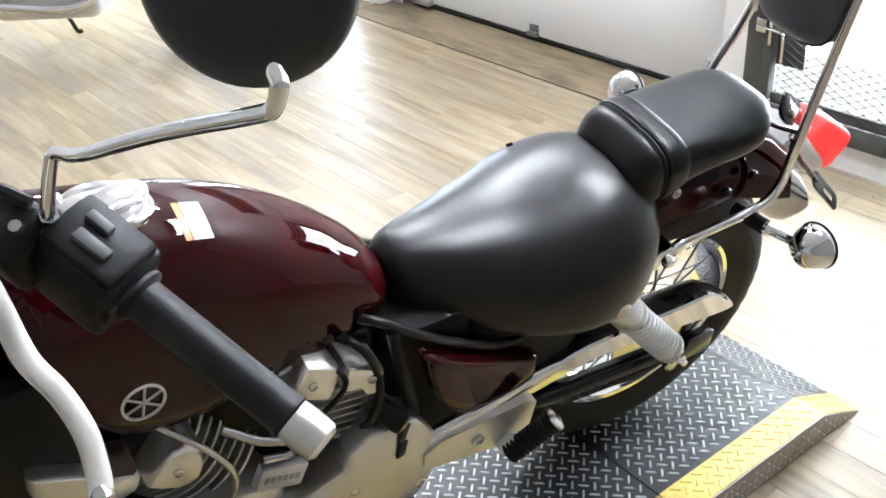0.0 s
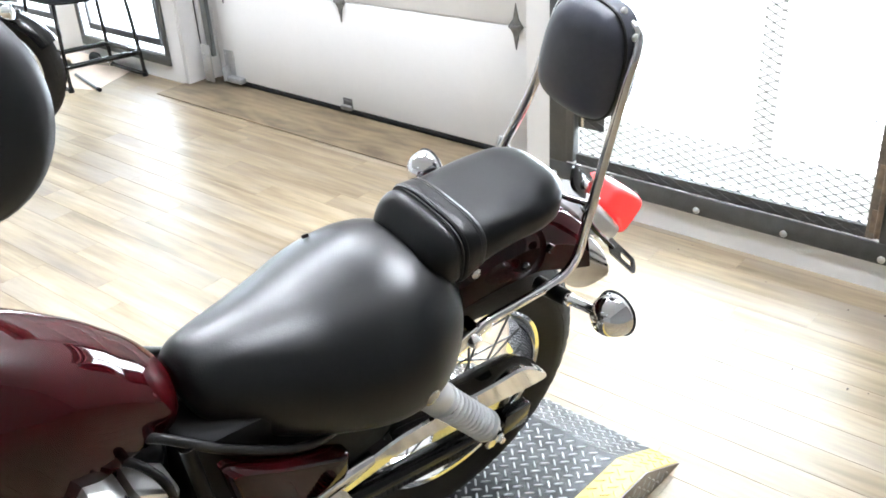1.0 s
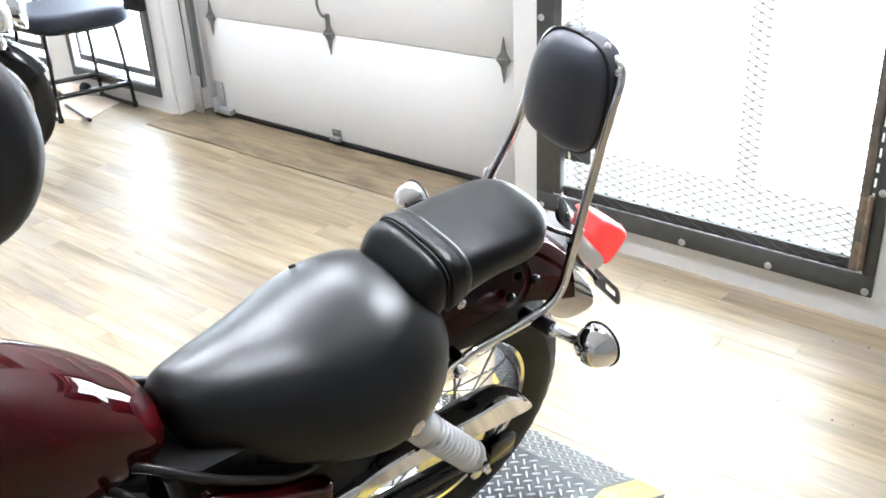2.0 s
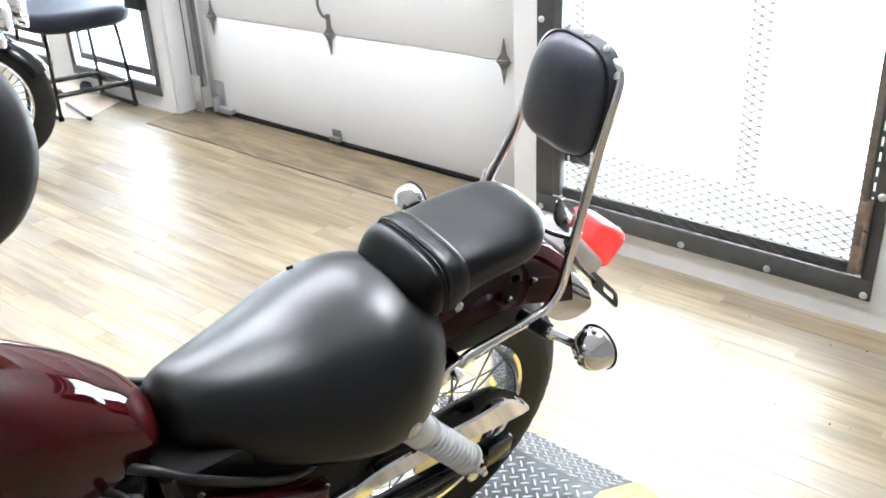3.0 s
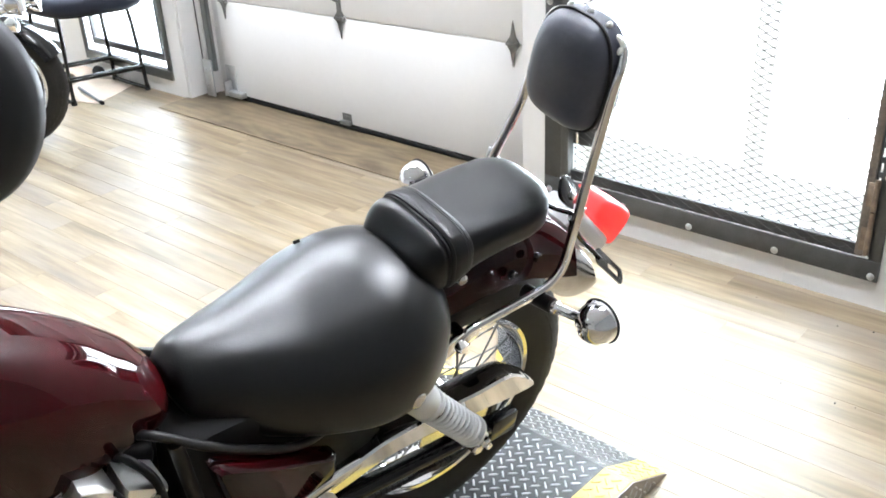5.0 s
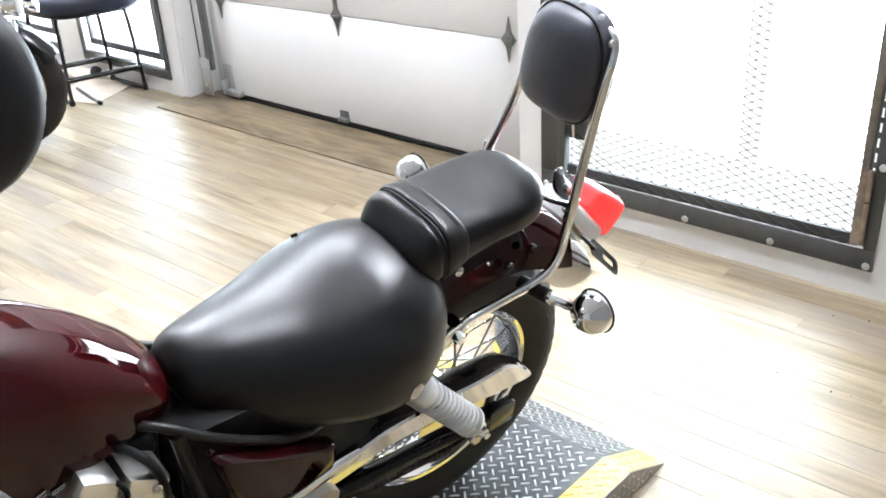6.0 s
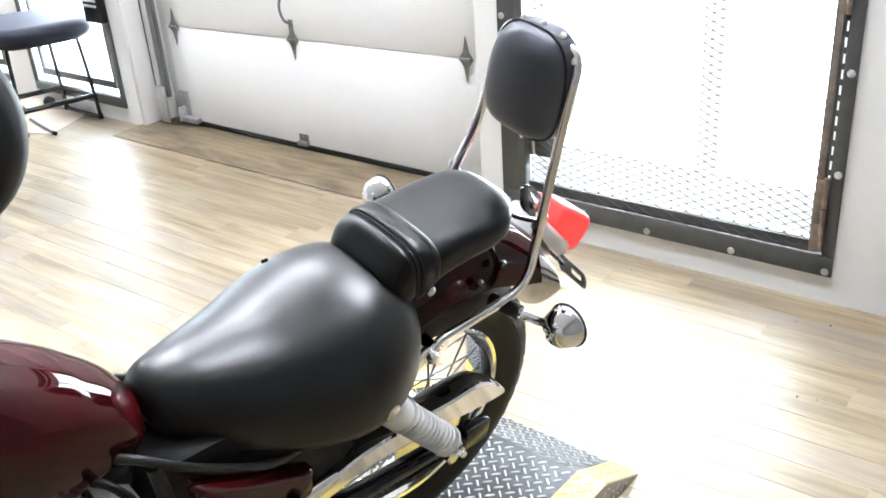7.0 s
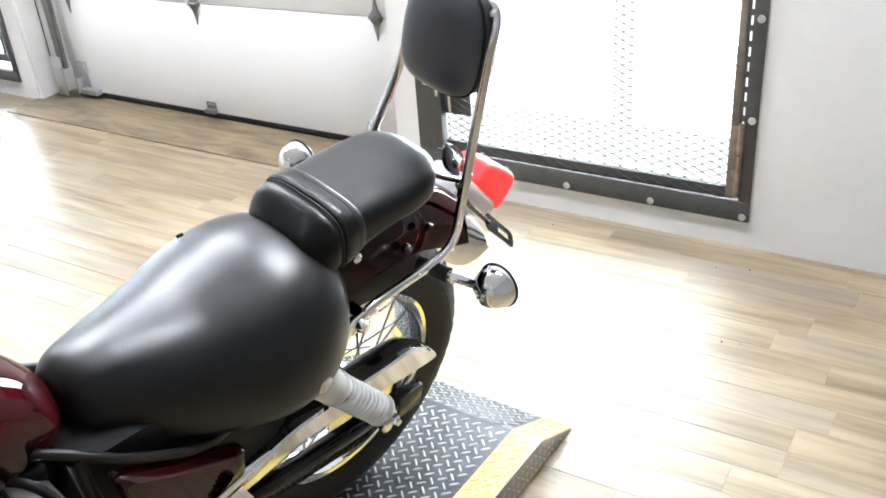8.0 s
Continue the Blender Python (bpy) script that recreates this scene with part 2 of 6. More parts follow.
# ---- mesh helpers ----
def link(name, bm, material, smooth=True, sharp=40):
    me = bpy.data.meshes.new(name)
    bmesh.ops.recalc_face_normals(bm, faces=bm.faces)
    if smooth:
        for f in bm.faces:
            f.smooth = True
        for e in bm.edges:
            if len(e.link_faces) == 2 and e.calc_face_angle(0) > radians(sharp):
                e.smooth = False
    bm.to_mesh(me)
    bm.free()
    me.materials.append(material)
    return new(name, me)


def part(name, bm, material, parent, label="", smooth=True, sharp=40):
    ob = link(name, bm, material, smooth, sharp)
    ob.parent = parent
    if label:
        tagged(ob, label)
    return ob


def share(name, me, parent, m=None):
    ob = new(name, me)
    ob.parent = parent
    if m is not None:
        ob.matrix_local = m
    return ob


def thing(name, label, category, m=None, group="", kind=""):
    ob = new(name)
    ob.empty_display_size = 0.05
    if m is not None:
        ob.matrix_world = m
    return tagged(ob, label, category, group, kind)


def holder(name, parent, label=""):
    """A part that is made of pieces of its own."""
    ob = new(name)
    ob.empty_display_size = 0.02
    ob.parent = parent
    return tagged(ob, label)


def box(bm, lo, hi, bevel=0.0, m=None, seg=2):
    r = bmesh.ops.create_cube(bm, size=1.0)
    vs = r["verts"]
    c = [(a + b) / 2 for a, b in zip(lo, hi)]
    s = [b - a for a, b in zip(lo, hi)]
    for v in vs:
        v.co = Vector([c[i] + v.co[i] * s[i] for i in range(3)])
    if bevel:
        es = list({e for v in vs for e in v.link_edges})
        rb = bmesh.ops.bevel(bm, geom=es, offset=bevel, segments=seg, profile=0.5, affect="EDGES")
        vs = list({v for v in rb["verts"]} | {v for v in vs if v.is_valid})
    if m is not None:
        for v in vs:
            v.co = m @ v.co
    return bm


def boxm(lo, hi, bevel=0.0, m=None, seg=2):
    return box(bmesh.new(), lo, hi, bevel, m, seg)


def frame_of(d, up=(0, 0, 1)):
    d = Vector(d).normalized()
    u = Vector(up)
    if abs(d.dot(u)) > 0.97:
        u = Vector((1, 0, 0))
    a = d.cross(u).normalized()
    return a, a.cross(d).normalized(), d


def ring_loft(bm, rings, cap=True, closed=False):
    vs = [[bm.verts.new(p) for p in r] for r in rings]
    n = len(vs[0])
    pairs = list(zip(vs, vs[1:])) + ([(vs[-1], vs[0])] if closed else [])
    for a, b in pairs:
        for i in range(n):
            j = (i + 1) % n
            bm.faces.new((a[i], a[j], b[j], b[i]))
    if cap and not closed:
        bm.faces.new(vs[0][::-1])
        bm.faces.new(vs[-1])
    return bm


def smooth_path(pts, per=6):
    pts = [Vector(p) for p in pts]
    if len(pts) < 3:
        return pts
    ext = [2 * pts[0] - pts[1]] + pts + [2 * pts[-1] - pts[-2]]
    out = []
    for i in range(1, len(ext) - 2):
        p0, p1, p2, p3 = ext[i - 1:i + 3]
        for k in range(per):
            t = k / per
            out.append(0.5 * ((2 * p1) + (p2 - p0) * t + (2 * p0 - 5 * p1 + 4 * p2 - p3) * t * t + (3 * p1 - p0 - 3 * p2 + p3) * t ** 3))
    return out + [pts[-1]]


def tube(bm, pts, r, n=12, per=6, flat=1.0, closed=False, up=(0, 0, 1)):
    """A bent tube through the points; r may be a list with one radius a point of the smoothed path's ends."""
    path = smooth_path(pts, per) if per else [Vector(p) for p in pts]
    rings = []
    a = b = None
    for i, p in enumerate(path):
        d = (path[min(i + 1, len(path) - 1)] - path[max(i - 1, 0)]).normalized()
        if a is None:
            a, b, d = frame_of(d, up)
        else:
            a = (a - d * a.dot(d)).normalized()
            b = a.cross(d)
        f = i / max(1, len(path) - 1)
        rr = r if not isinstance(r, (tuple, list)) else r[0] + (r[1] - r[0]) * f
        rings.append([p + a * (rr * math.cos(2 * math.pi * k / n)) + b * (rr * flat * math.sin(2 * math.pi * k / n)) for k in range(n)])
    return ring_loft(bm, rings, closed=closed)


def tubem(pts, r, n=12, per=6, flat=1.0, closed=False, up=(0, 0, 1)):
    return tube(bmesh.new(), pts, r, n, per, flat, closed, up)


def lathe(bm, profile, origin, axis, n=24, cap=True, arc=None):
    """Turns a profile of (distance along the axis, radius) about the axis through the origin."""
    a, b, d = frame_of(axis)
    o = Vector(origin)
    rings = [[o + d * s + (a * math.cos(2 * math.pi * k / n) + b * math.sin(2 * math.pi * k / n)) * max(r, 1e-4) for k in range(n)] for s, r in profile]
    return ring_loft(bm, rings, cap)


def lathem(profile, origin, axis, n=24, cap=True):
    return lathe(bmesh.new(), profile, origin, axis, n, cap)


def rod(a, b, r, n=10, chamfer=0.0):
    a, b = Vector(a), Vector(b)
    L = (b - a).length
    c = chamfer or r * 0.15
    return lathem([(0, r - c), (c, r), (L - c, r), (L, r - c)], a, b - a, n)


def interp(table, x):
    """Smooth reading of a table of (x, values...)."""
    xs = [row[0] for row in table]
    return [float(np.interp(x, xs, [row[i] for row in table])) for i in range(1, len(table[0]))]


def soften(table, n):
    """Resamples a table through a smooth curve, n rows."""
    out = []
    cols = list(zip(*table))
    path = smooth_path([Vector((i, 0, 0)) for i in range(len(table))], max(1, n // (len(table) - 1)))
    for p in path:
        i = min(int(p.x), len(table) - 2)
        t = p.x - i
        row = []
        for c in cols:
            p0, p1, p2, p3 = c[max(i - 1, 0)], c[i], c[i + 1], c[min(i + 2, len(c) - 1)]
            row.append(0.5 * ((2 * p1) + (p2 - p0) * t + (2 * p0 - 5 * p1 + 4 * p2 - p3) * t * t + (3 * p1 - p0 - 3 * p2 + p3) * t ** 3))
        out.append(tuple(row))
    return out


def pad_ring(x, w, zb, zt, square, edge, under, n):
    """One cross-section of a cushion: its widest line lies at a share of its height, edge; square above, under below."""
    ze = zb + edge * (zt - zb)
    ring = []
    for k in range(n):
        a = 2 * math.pi * k / n
        c, s = math.cos(a), math.sin(a)
        e = 2 / (square if s > 0 else under)
        ring.append(Vector((x, w * math.copysign(abs(c) ** e, c), ze + ((zt - ze) if s > 0 else (zb - ze)) * abs(s) ** e)))
    return ring


def pad_loft(table, n=28, rows=40, square=2.6, edge=0.5, under=2.6, dish=(0.0, 0.0, 1.0)):
    """A cushion along x. Rows: x, half width, bottom z, top z. The top sinks by dish (depth, x, length)."""
    rings = []
    for x, w, zb, zt in soften(table, rows):
        ring = pad_ring(x, w, zb, zt, square, edge, under, n)
        sink = dish[0] * math.exp(-((x - dish[1]) / dish[2]) ** 2)
        for k, p in enumerate(ring):
            if 0 < k < n / 2:
                p.z -= sink * max(0.0, 1 - (p.y / w) ** 2) ** 1.3
        rings.append(ring)
    return ring_loft(bmesh.new(), rings)

# ---- the room ----
EAST, EASTL, DOORX = 2.653, 2.736, 2.857


def walls():
    bm = bmesh.new()
    for lo, hi in (
        ((EAST, -0.60, 0), (3.0, 0.579, 3.2)), ((EAST, 0.579, 0), (3.0, 1.612, 0.150)), ((EAST, 0.579, 1.55), (3.0, 1.612, 3.2)),
        ((EAST, 1.612, 0), (3.0, 1.770, 3.2)), ((EAST, 1.770, 2.25), (3.0, 3.822, 3.2)), ((EASTL, 3.822, 0), (3.0, 3.945, 3.2)),
        ((EASTL, 3.945, 0), (3.0, 4.65, 0.130)), ((EASTL, 3.945, 1.75), (3.0, 4.65, 3.2)), ((EASTL, 4.65, 0), (3.0, 4.92, 3.2)), ((EASTL, 4.92, 0), (3.0, 5.95, 0.130)), ((EASTL, 4.92, 1.75), (3.0, 5.95, 3.2)), ((EASTL, 5.95, 0), (3.0, 8.0, 3.2)),
    ):
        box(bm, lo, hi)
    tagged(link("wall_east", bm, WALL, smooth=False), "white painted wall with window and door openings", "wall", kind="structure")
    # added walls out of view; the south one stands near to dim reflections
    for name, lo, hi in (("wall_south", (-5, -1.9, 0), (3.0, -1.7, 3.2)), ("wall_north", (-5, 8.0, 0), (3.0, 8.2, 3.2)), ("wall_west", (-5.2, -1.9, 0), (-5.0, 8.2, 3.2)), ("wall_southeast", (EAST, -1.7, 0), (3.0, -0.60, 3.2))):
        tagged(link(name, boxm(lo, hi), BACKWALL if name == "wall_west" else SOUTHWALL if name == "wall_south" else WALL, smooth=False), "plain added wall out of view that closes the room", "wall", kind="structure")
    tagged(link("ceiling", boxm((-5.2, -1.9, 3.2), (3.0, 8.2, 3.35)), CEIL, smooth=False), "plain white painted ceiling", "ceiling", kind="structure")
    tagged(link("ground", boxm((3.0, -60, -0.25), (120, 60, -0.05)), CONCRETE, smooth=False), "pale concrete yard outside the building", "ground", kind="structure")
    tagged(link("backdrop", boxm((4.6, -3.0, -0.04), (4.65, 2.75, 3.6)), YARD, smooth=False), "blown-out bright daylight outside the gate", "backdrop", kind="structure")
    tagged(link("backdrop", boxm((4.6, 2.76, -0.04), (4.65, 8.5, 3.6)), SHADY_YARD, smooth=False), "bright daylight outside the far windows", "backdrop", kind="structure")


def garage_door():
    door = thing("door_1", "white sectional overhead door with steel hinges", "garage door", pose(DOORX, 2.755, 0), kind="structure")
    hw, sag = 0.905, 0.022
    for i in range(4):
        z0 = 0.028 + i * 0.47
        bm = boxm((0, -hw, z0 + 0.0015), (0.045, hw, z0 + 0.4685), 0.004)
        for v in bm.verts:
            if v.co.z > 0.1:
                v.co.z -= sag * v.co.y
        part("door_section", bm, DOORPAINT, door)
    bm = tubem([(0.012, -hw, 0.016), (0.012, hw, 0.016)], 0.016, 10, 0)
    part("bottom_seal", bm, RUBBER, door, "black rubber seal along the floor")
    for y, side in ((0.082, 0), (0.845, 1), (-0.80, 1)):
        for k in (1, 2, 3):
            z = 0.028 + k * 0.47 - sag * y
            bm = bmesh.new()
            pts = [(-0.02, z), (-0.007, z + 0.028), (0.0, z + 0.085), (0.007, z + 0.028), (0.02, z), (0.007, z - 0.028), (0, z - 0.085), (-0.007, z - 0.028)]
            ring = lambda d: [Vector((d, y + a * 1.6, b)) for a, b in pts]
            ring_loft(bm, [ring(-0.001), ring(-0.006)])
            lathe(bm, [(0, 0.006), (0.05, 0.006)], (-0.010, y - 0.025, z), (0, 1, 0), 10)
            box(bm, (-0.016, y - 0.026, z - 0.008), (-0.004, y - 0.012, z + 0.008), 0.002)
            part("hinge", bm, HINGEPLATE, door, "galvanised diamond-shaped hinge")
    bm = bmesh.new()
    box(bm, (-0.004, 0.072, 0.515), (-0.001, 0.098, 0.58), 0.001)
    tube(bm, [(-0.006, 0.085, 0.565), (-0.035, 0.087, 0.585), (-0.042, 0.097, 0.63), (-0.035, 0.092, 0.675), (-0.006, 0.085, 0.695)], 0.006, 10)
    part("pull_handle", bm, HINGEPLATE, door, "bent steel pull handle")
    bm = boxm((-0.022, 0.065, 0.030), (-0.001, 0.125, 0.047), 0.002)
    box(bm, (-0.004, 0.068, 0.045), (-0.001, 0.122, 0.078), 0.001)
    for q in (0.080, 0.095, 0.110):
        lathe(bm, [(0, 0.0045), (0.004, 0.003)], (-0.004, q, 0.066), (-1, 0, 0), 8)
    part("floor_bracket", bm, HINGEPLATE, door)
    bm = boxm((-0.005, 0.835, 0.03), (-0.001, 0.900, 0.17), 0.001)
    box(bm, (-0.05, 0.865, 0.03), (-0.005, 0.873, 0.10), 0.001)
    for z in (0.05, 0.10, 0.15):
        lathe(bm, [(0, 0.006), (0.005, 0.004)], (-0.005, 0.888, z), (-1, 0, 0), 8)
    part("corner_bracket", bm, GALV, door)
    part("corner_lip", boxm((-0.035, 0.77, 0.024), (-0.001, 0.87, 0.050), 0.003), GALV, door)
    for sy in (1, -1):
        bm = bmesh.new()
        y = sy * 0.935
        for lo, hi in (((-0.055, y - 0.018, 0.145), (-0.051, y + 0.018, 2.2)), ((-0.055, y + 0.014 * sy - 0.002, 0.145), (-0.012, y + 0.014 * sy + 0.002, 2.2)), ((-0.055, y - 0.018, 0.145), (-0.035, y - 0.014, 2.2))):
            box(bm, lo, hi)
        part("track", bm, STEEL, door, "dark steel roller track", smooth=False)
        bm = boxm((-0.07, y + sy * 0.02 - 0.03, 0.02), (-0.06, y + sy * 0.02 + 0.03, 0.20), 0.002)
        for z in (0.07, 0.15):
            lathe(bm, [(0, 0.007), (0.006, 0.005)], (-0.07, y + sy * 0.03, z), (-1, 0, 0), 8)
        part("track_bracket", bm, GALV, door)
    # timber lining between the wall's edge and the track
    jamb = thing("trim", "white timber lining beside the overhead door", "door lining", kind="structure")
    part("lining_board", boxm((EASTL + 0.002, 3.800, 0.002), (3.0, 3.821, 2.25), 0.003), WALL, jamb)
    part("stop_strip", boxm((EASTL + 0.100, 3.765, 0.002), (2.99, 3.799, 2.25), 0.003), WALL, jamb)
    part("lining_board", boxm((EAST + 0.10, 1.771, 0.002), (3.0, 1.80, 2.25), 0.003), WALL, jamb)
    # boards added behind the door's edges to block daylight leaking in
    for lo, hi in (((DOORX + 0.05, 3.60, 0.0), (3.0, 3.764, 2.25)), ((DOORX + 0.05, 1.801, 0.0), (3.0, 1.90, 2.25)), ((DOORX + 0.05, 1.901, 1.88), (3.0, 3.599, 2.249))):
        part("light_block_board", boxm(lo, hi, 0.002), WALL, jamb)
    cord = tagged(link("pull_cord", tubem([(2.825, 3.790, 2.2), (2.825, 3.788, 1.0), (2.825, 3.785, 0.09)], 0.0025, 8), RUBBER), "thin dark cord hanging beside the door track", "cord")


def security_gate():
    """The bolted iron frame with its hinged expanded-metal leaf over the glazed door."""
    g = thing("window_1", "iron security gate of expanded metal before a glazed door", "window", kind="structure")
    y0, y1, z0, z1 = 0.547, 1.673, 0.087, 1.60
    x0, x1 = EAST - 0.010, EAST - 0.001
    w = 0.066
    fr = holder("gate_frame", g, "dark iron frame bolted to the wall")
    for lo, hi in (((x0, y0, z0), (x1, y1, z0 + 0.063)), ((x0, y0, z0 + 0.064), (x1, y0 + 0.034, z1)), ((x0, y1 - w, z0 + 0.064), (x1, y1, z1)), ((x0, y0 + 0.035, z1 - w), (x1, y1 - w - 0.001, z1))):
        part("frame_bar", boxm(lo, hi, 0.0015), IRON, fr)
    head = lathem([(0, 0.011), (0.003, 0.011), (0.007, 0.007), (0.008, 0.0)], (0, 0, 0), (-1, 0, 0), 14)
    bolt_me = None
    spots = [(y, z0 + 0.016) for y in (0.566, 0.846, 1.125, 1.40, 1.652)] + [(0.563, z) for z in (0.406, 0.694, 0.98, 1.27, 1.54)] + [(1.655, z) for z in (0.45, 0.75, 1.05, 1.35)]
    for y, z in spots:
        if bolt_me is None:
            b = part("bolt", head, GALV, fr, "round galvanised bolt head")
            bolt_me = b.data
            b.location = (x0, y, z)
        else:
            share("bolt", bolt_me, fr, pose(x0, y, z))
    # leaf: hinge stile with slots, bottom rail, latch stile
    leaf = holder("gate_leaf", g, "hinged leaf of expanded metal")
    lx0, lx1 = EAST - 0.014, EAST + 0.02
    part("hinge_stile", boxm((lx0, 0.597, 0.160), (lx1, 0.620, 1.52), 0.002), STILE, leaf, "bare brownish steel stile")
    part("latch_stile", boxm((lx0, 1.576, 0.160), (lx1, 1.606, 1.52), 0.002), IRON, leaf)
    part("bottom_rail", boxm((EAST + 0.004, 0.621, 0.150), (lx1, 1.575, 0.186), 0.002), IRON, leaf)
    part("top_rail", boxm((EAST - 0.008, 0.621, 1.485), (lx1, 1.575, 1.52), 0.002), IRON, leaf)
    bm = bmesh.new()
    for k in range(26):
        z = 0.40 + k * 0.043
        box(bm, (EAST - 0.008, 0.584, z), (EAST - 0.002, 0.591, z + 0.016))
    box(bm, (EAST - 0.0085, 0.5805, 0.16), (EAST - 0.0015, 0.584, 1.52))
    box(bm, (EAST - 0.0085, 0.591, 0.16), (EAST - 0.0015, 0.5965, 1.52))
    part("perforated_strip", bm, IRON, leaf, smooth=False)
    bm = bmesh.new()
    for z in (0.17, 0.305, 0.85, 1.36):
        lathe(bm, [(0, 0.008), (0.13 if z < 0.2 else 0.09, 0.008)], (EAST - 0.018, 0.588, z), (0, 0, 1), 10)
        box(bm, (EAST - 0.017, 0.583, z + 0.01), (EAST - 0.011, 0.611, z + 0.08), 0.001)
    part("hinge", bm, RUST, leaf, "worn brown steel hinge")
    # latch: box, bent keeper, plate behind the mesh
    part("lock_plate", boxm((EAST + 0.022, 1.482, 0.275), (EAST + 0.026, 1.595, 0.46), 0.002), IRON, leaf, "dark iron plate behind the mesh")
    bm = boxm((EAST - 0.028, 1.597, 0.385), (EAST - 0.015, 1.634, 0.43), 0.002)
    box(bm, (EAST - 0.028, 1.576, 0.35), (EAST - 0.02, 1.587, 0.47), 0.002)
    tube(bm, [(EAST - 0.024, 1.632, 0.402), (EAST - 0.032, 1.576, 0.402), (EAST - 0.030, 1.543, 0.398), (EAST - 0.026, 1.536, 0.38), (EAST - 0.024, 1.534, 0.30)], 0.005, 8)
    part("latch", bm, CHROME_DULL, leaf, "bent steel latch rod")
    # expanded metal: wavy strands that meet tip to tip
    verts, faces = [], []
    pitch, rise = 0.0508, 0.0124
    ny = int((1.576 - 0.620) / (pitch / 2))
    row = 0
    z = 0.154
    while z < 1.49:
        for sgn in ((1,) if row % 2 == 0 else (-1,)):
            for i in range(ny):
                ya, yb = 0.620 + i * pitch / 2, 0.620 + (i + 1) * pitch / 2
                za = z + sgn * (-rise / 2 if i % 2 else rise / 2)
                zb = z + sgn * (rise / 2 if i % 2 else -rise / 2)
                x = EAST + 0.001 + (0.002 if sgn > 0 else 0)
                b = len(verts)
                for yy, zz, r in ((ya, za, 0.0015), (0.7 * ya + 0.3 * yb, 0.7 * za + 0.3 * zb, 0.0007), (0.3 * ya + 0.7 * yb, 0.3 * za + 0.7 * zb, 0.0007), (yb, zb, 0.0015)):
                    verts += [(x - 0.0012, yy, zz - r), (x + 0.0012, yy, zz - r - 0.0004), (x + 0.0012, yy, zz + r), (x - 0.0012, yy, zz + r + 0.0004)]
                for b in (b, b + 4, b + 8):
                    faces += [(b, b + 1, b + 5, b + 4), (b + 1, b + 2, b + 6, b + 5), (b + 2, b + 3, b + 7, b + 6), (b + 3, b, b + 4, b + 7)]
        z += rise
        row += 1
    me = bpy.data.meshes.new("expanded_metal")
    me.from_pydata(verts, [], faces)
    me.materials.append(MESHWIRE)
    ob = new("expanded_metal", me)
    ob.parent = leaf
    tagged(ob, "grey expanded-metal diamonds", kind="stuff")
    # the glazed pair behind
    xa, xb = EAST + 0.115, EAST + 0.16
    for lo, hi in (((xa, 0.579, 0.156), (xb, 1.604, 0.29)), ((xa, 0.956, 0.291), (xb, 1.024, 1.45)), ((xa, 0.579, 0.291), (xb, 0.637, 1.45)), ((xa, 1.576, 0.291), (xb, 1.604, 1.45)), ((xa, 0.579, 1.451), (xb, 1.604, 1.548))):
        part("window_frame", boxm(lo, hi, 0.004), SASH, g, "white plastic sash")
    for a, b in ((0.638, 0.955), (1.025, 1.575)):
        p = part("pane", boxm((xa + 0.02, a, 0.292), (xa + 0.024, b, 1.45)), GLASS, g, smooth=False)
        p.visible_shadow = False


def side_window(name, y0, y1, wall=EASTL, z0=0.076, z1=1.8):
    w = thing(name, "dark-framed window with a barred inner sash", "window", kind="structure")
    x0, x1 = wall - 0.012, wall - 0.001
    f = 0.046
    for lo, hi in (((x0, y0, z0), (x1, y1, z0 + f)), ((x0, y0, z0 + f + 0.001), (x1, y0 + 0.03, z1)), ((x0, y1 - 0.03, z0 + f + 0.001), (x1, y1, z1)), ((x0, y0 + 0.031, z1 - f), (x1, y1 - 0.031, z1))):
        part("window_frame", boxm(lo, hi, 0.002), IRON, w)
    sx0, sx1 = wall + 0.01, wall + 0.03
    ya, yb = y0 + 0.070, y1 - 0.062
    for lo, hi in (((sx0, ya, z0 + 0.084), (sx1, yb, z0 + 0.118)), ((sx0, ya, z0 + 0.119), (sx1, ya + 0.02, z1 - 0.10)), ((sx0, yb - 0.02, z0 + 0.119), (sx1, yb, z1 - 0.10)), ((sx0, ya + 0.021, z1 - 0.14), (sx1, yb - 0.021, z1 - 0.10))):
        part("sash", boxm(lo, hi, 0.002), IRON, w)
    p = part("pane", boxm((wall + 0.08, y0 + 0.031, z0 + 0.055), (wall + 0.084, y1 - 0.026, z1 - 0.051)), GLASS, w, smooth=False)
    p.visible_shadow = False


def lock_box():
    box_ob = thing("lock_box", "black steel lock box fixed beside the window sash", "lock box")
    bm = boxm((EASTL - 0.05, 3.90, 0.50), (EASTL - 0.013, 4.03, 0.66), 0.006)
    part("body", bm, BLACKPART, box_ob)
    bm = boxm((EASTL - 0.056, 3.92, 0.60), (EASTL - 0.0505, 4.01, 0.612), 0.001)
    box(bm, (EASTL - 0.056, 3.92, 0.575), (EASTL - 0.0505, 4.01, 0.585), 0.001)
    part("label_bars", bm, GREYMARK, box_ob, "faded grey printing")


def ceiling_lights():
    first = None
    for x, y in ((1.95, 0.7), (1.95, 2.7), (1.95, 5.2)):
        if first is None:
            first = thing("ceiling_light", "white ceiling batten with two bright tubes", "ceiling light", pose(x, y, 3.2), "ceiling lights")
            part("housing", boxm((-0.09, -0.62, -0.06), (0.09, 0.62, -0.002), 0.01), DOORPAINT, first)
            for s in (-0.045, 0.045):
                part("tube", rod((s, -0.59, -0.078), (s, 0.59, -0.078), 0.014, 12), TUBE, first, "glowing white tube")
        else:
            copy_thing(first, pose(x, y, 3.2))


walls()
garage_door()
security_gate()
side_window("window_2", 3.915, 4.675)
side_window("window_3", 4.89, 5.975)
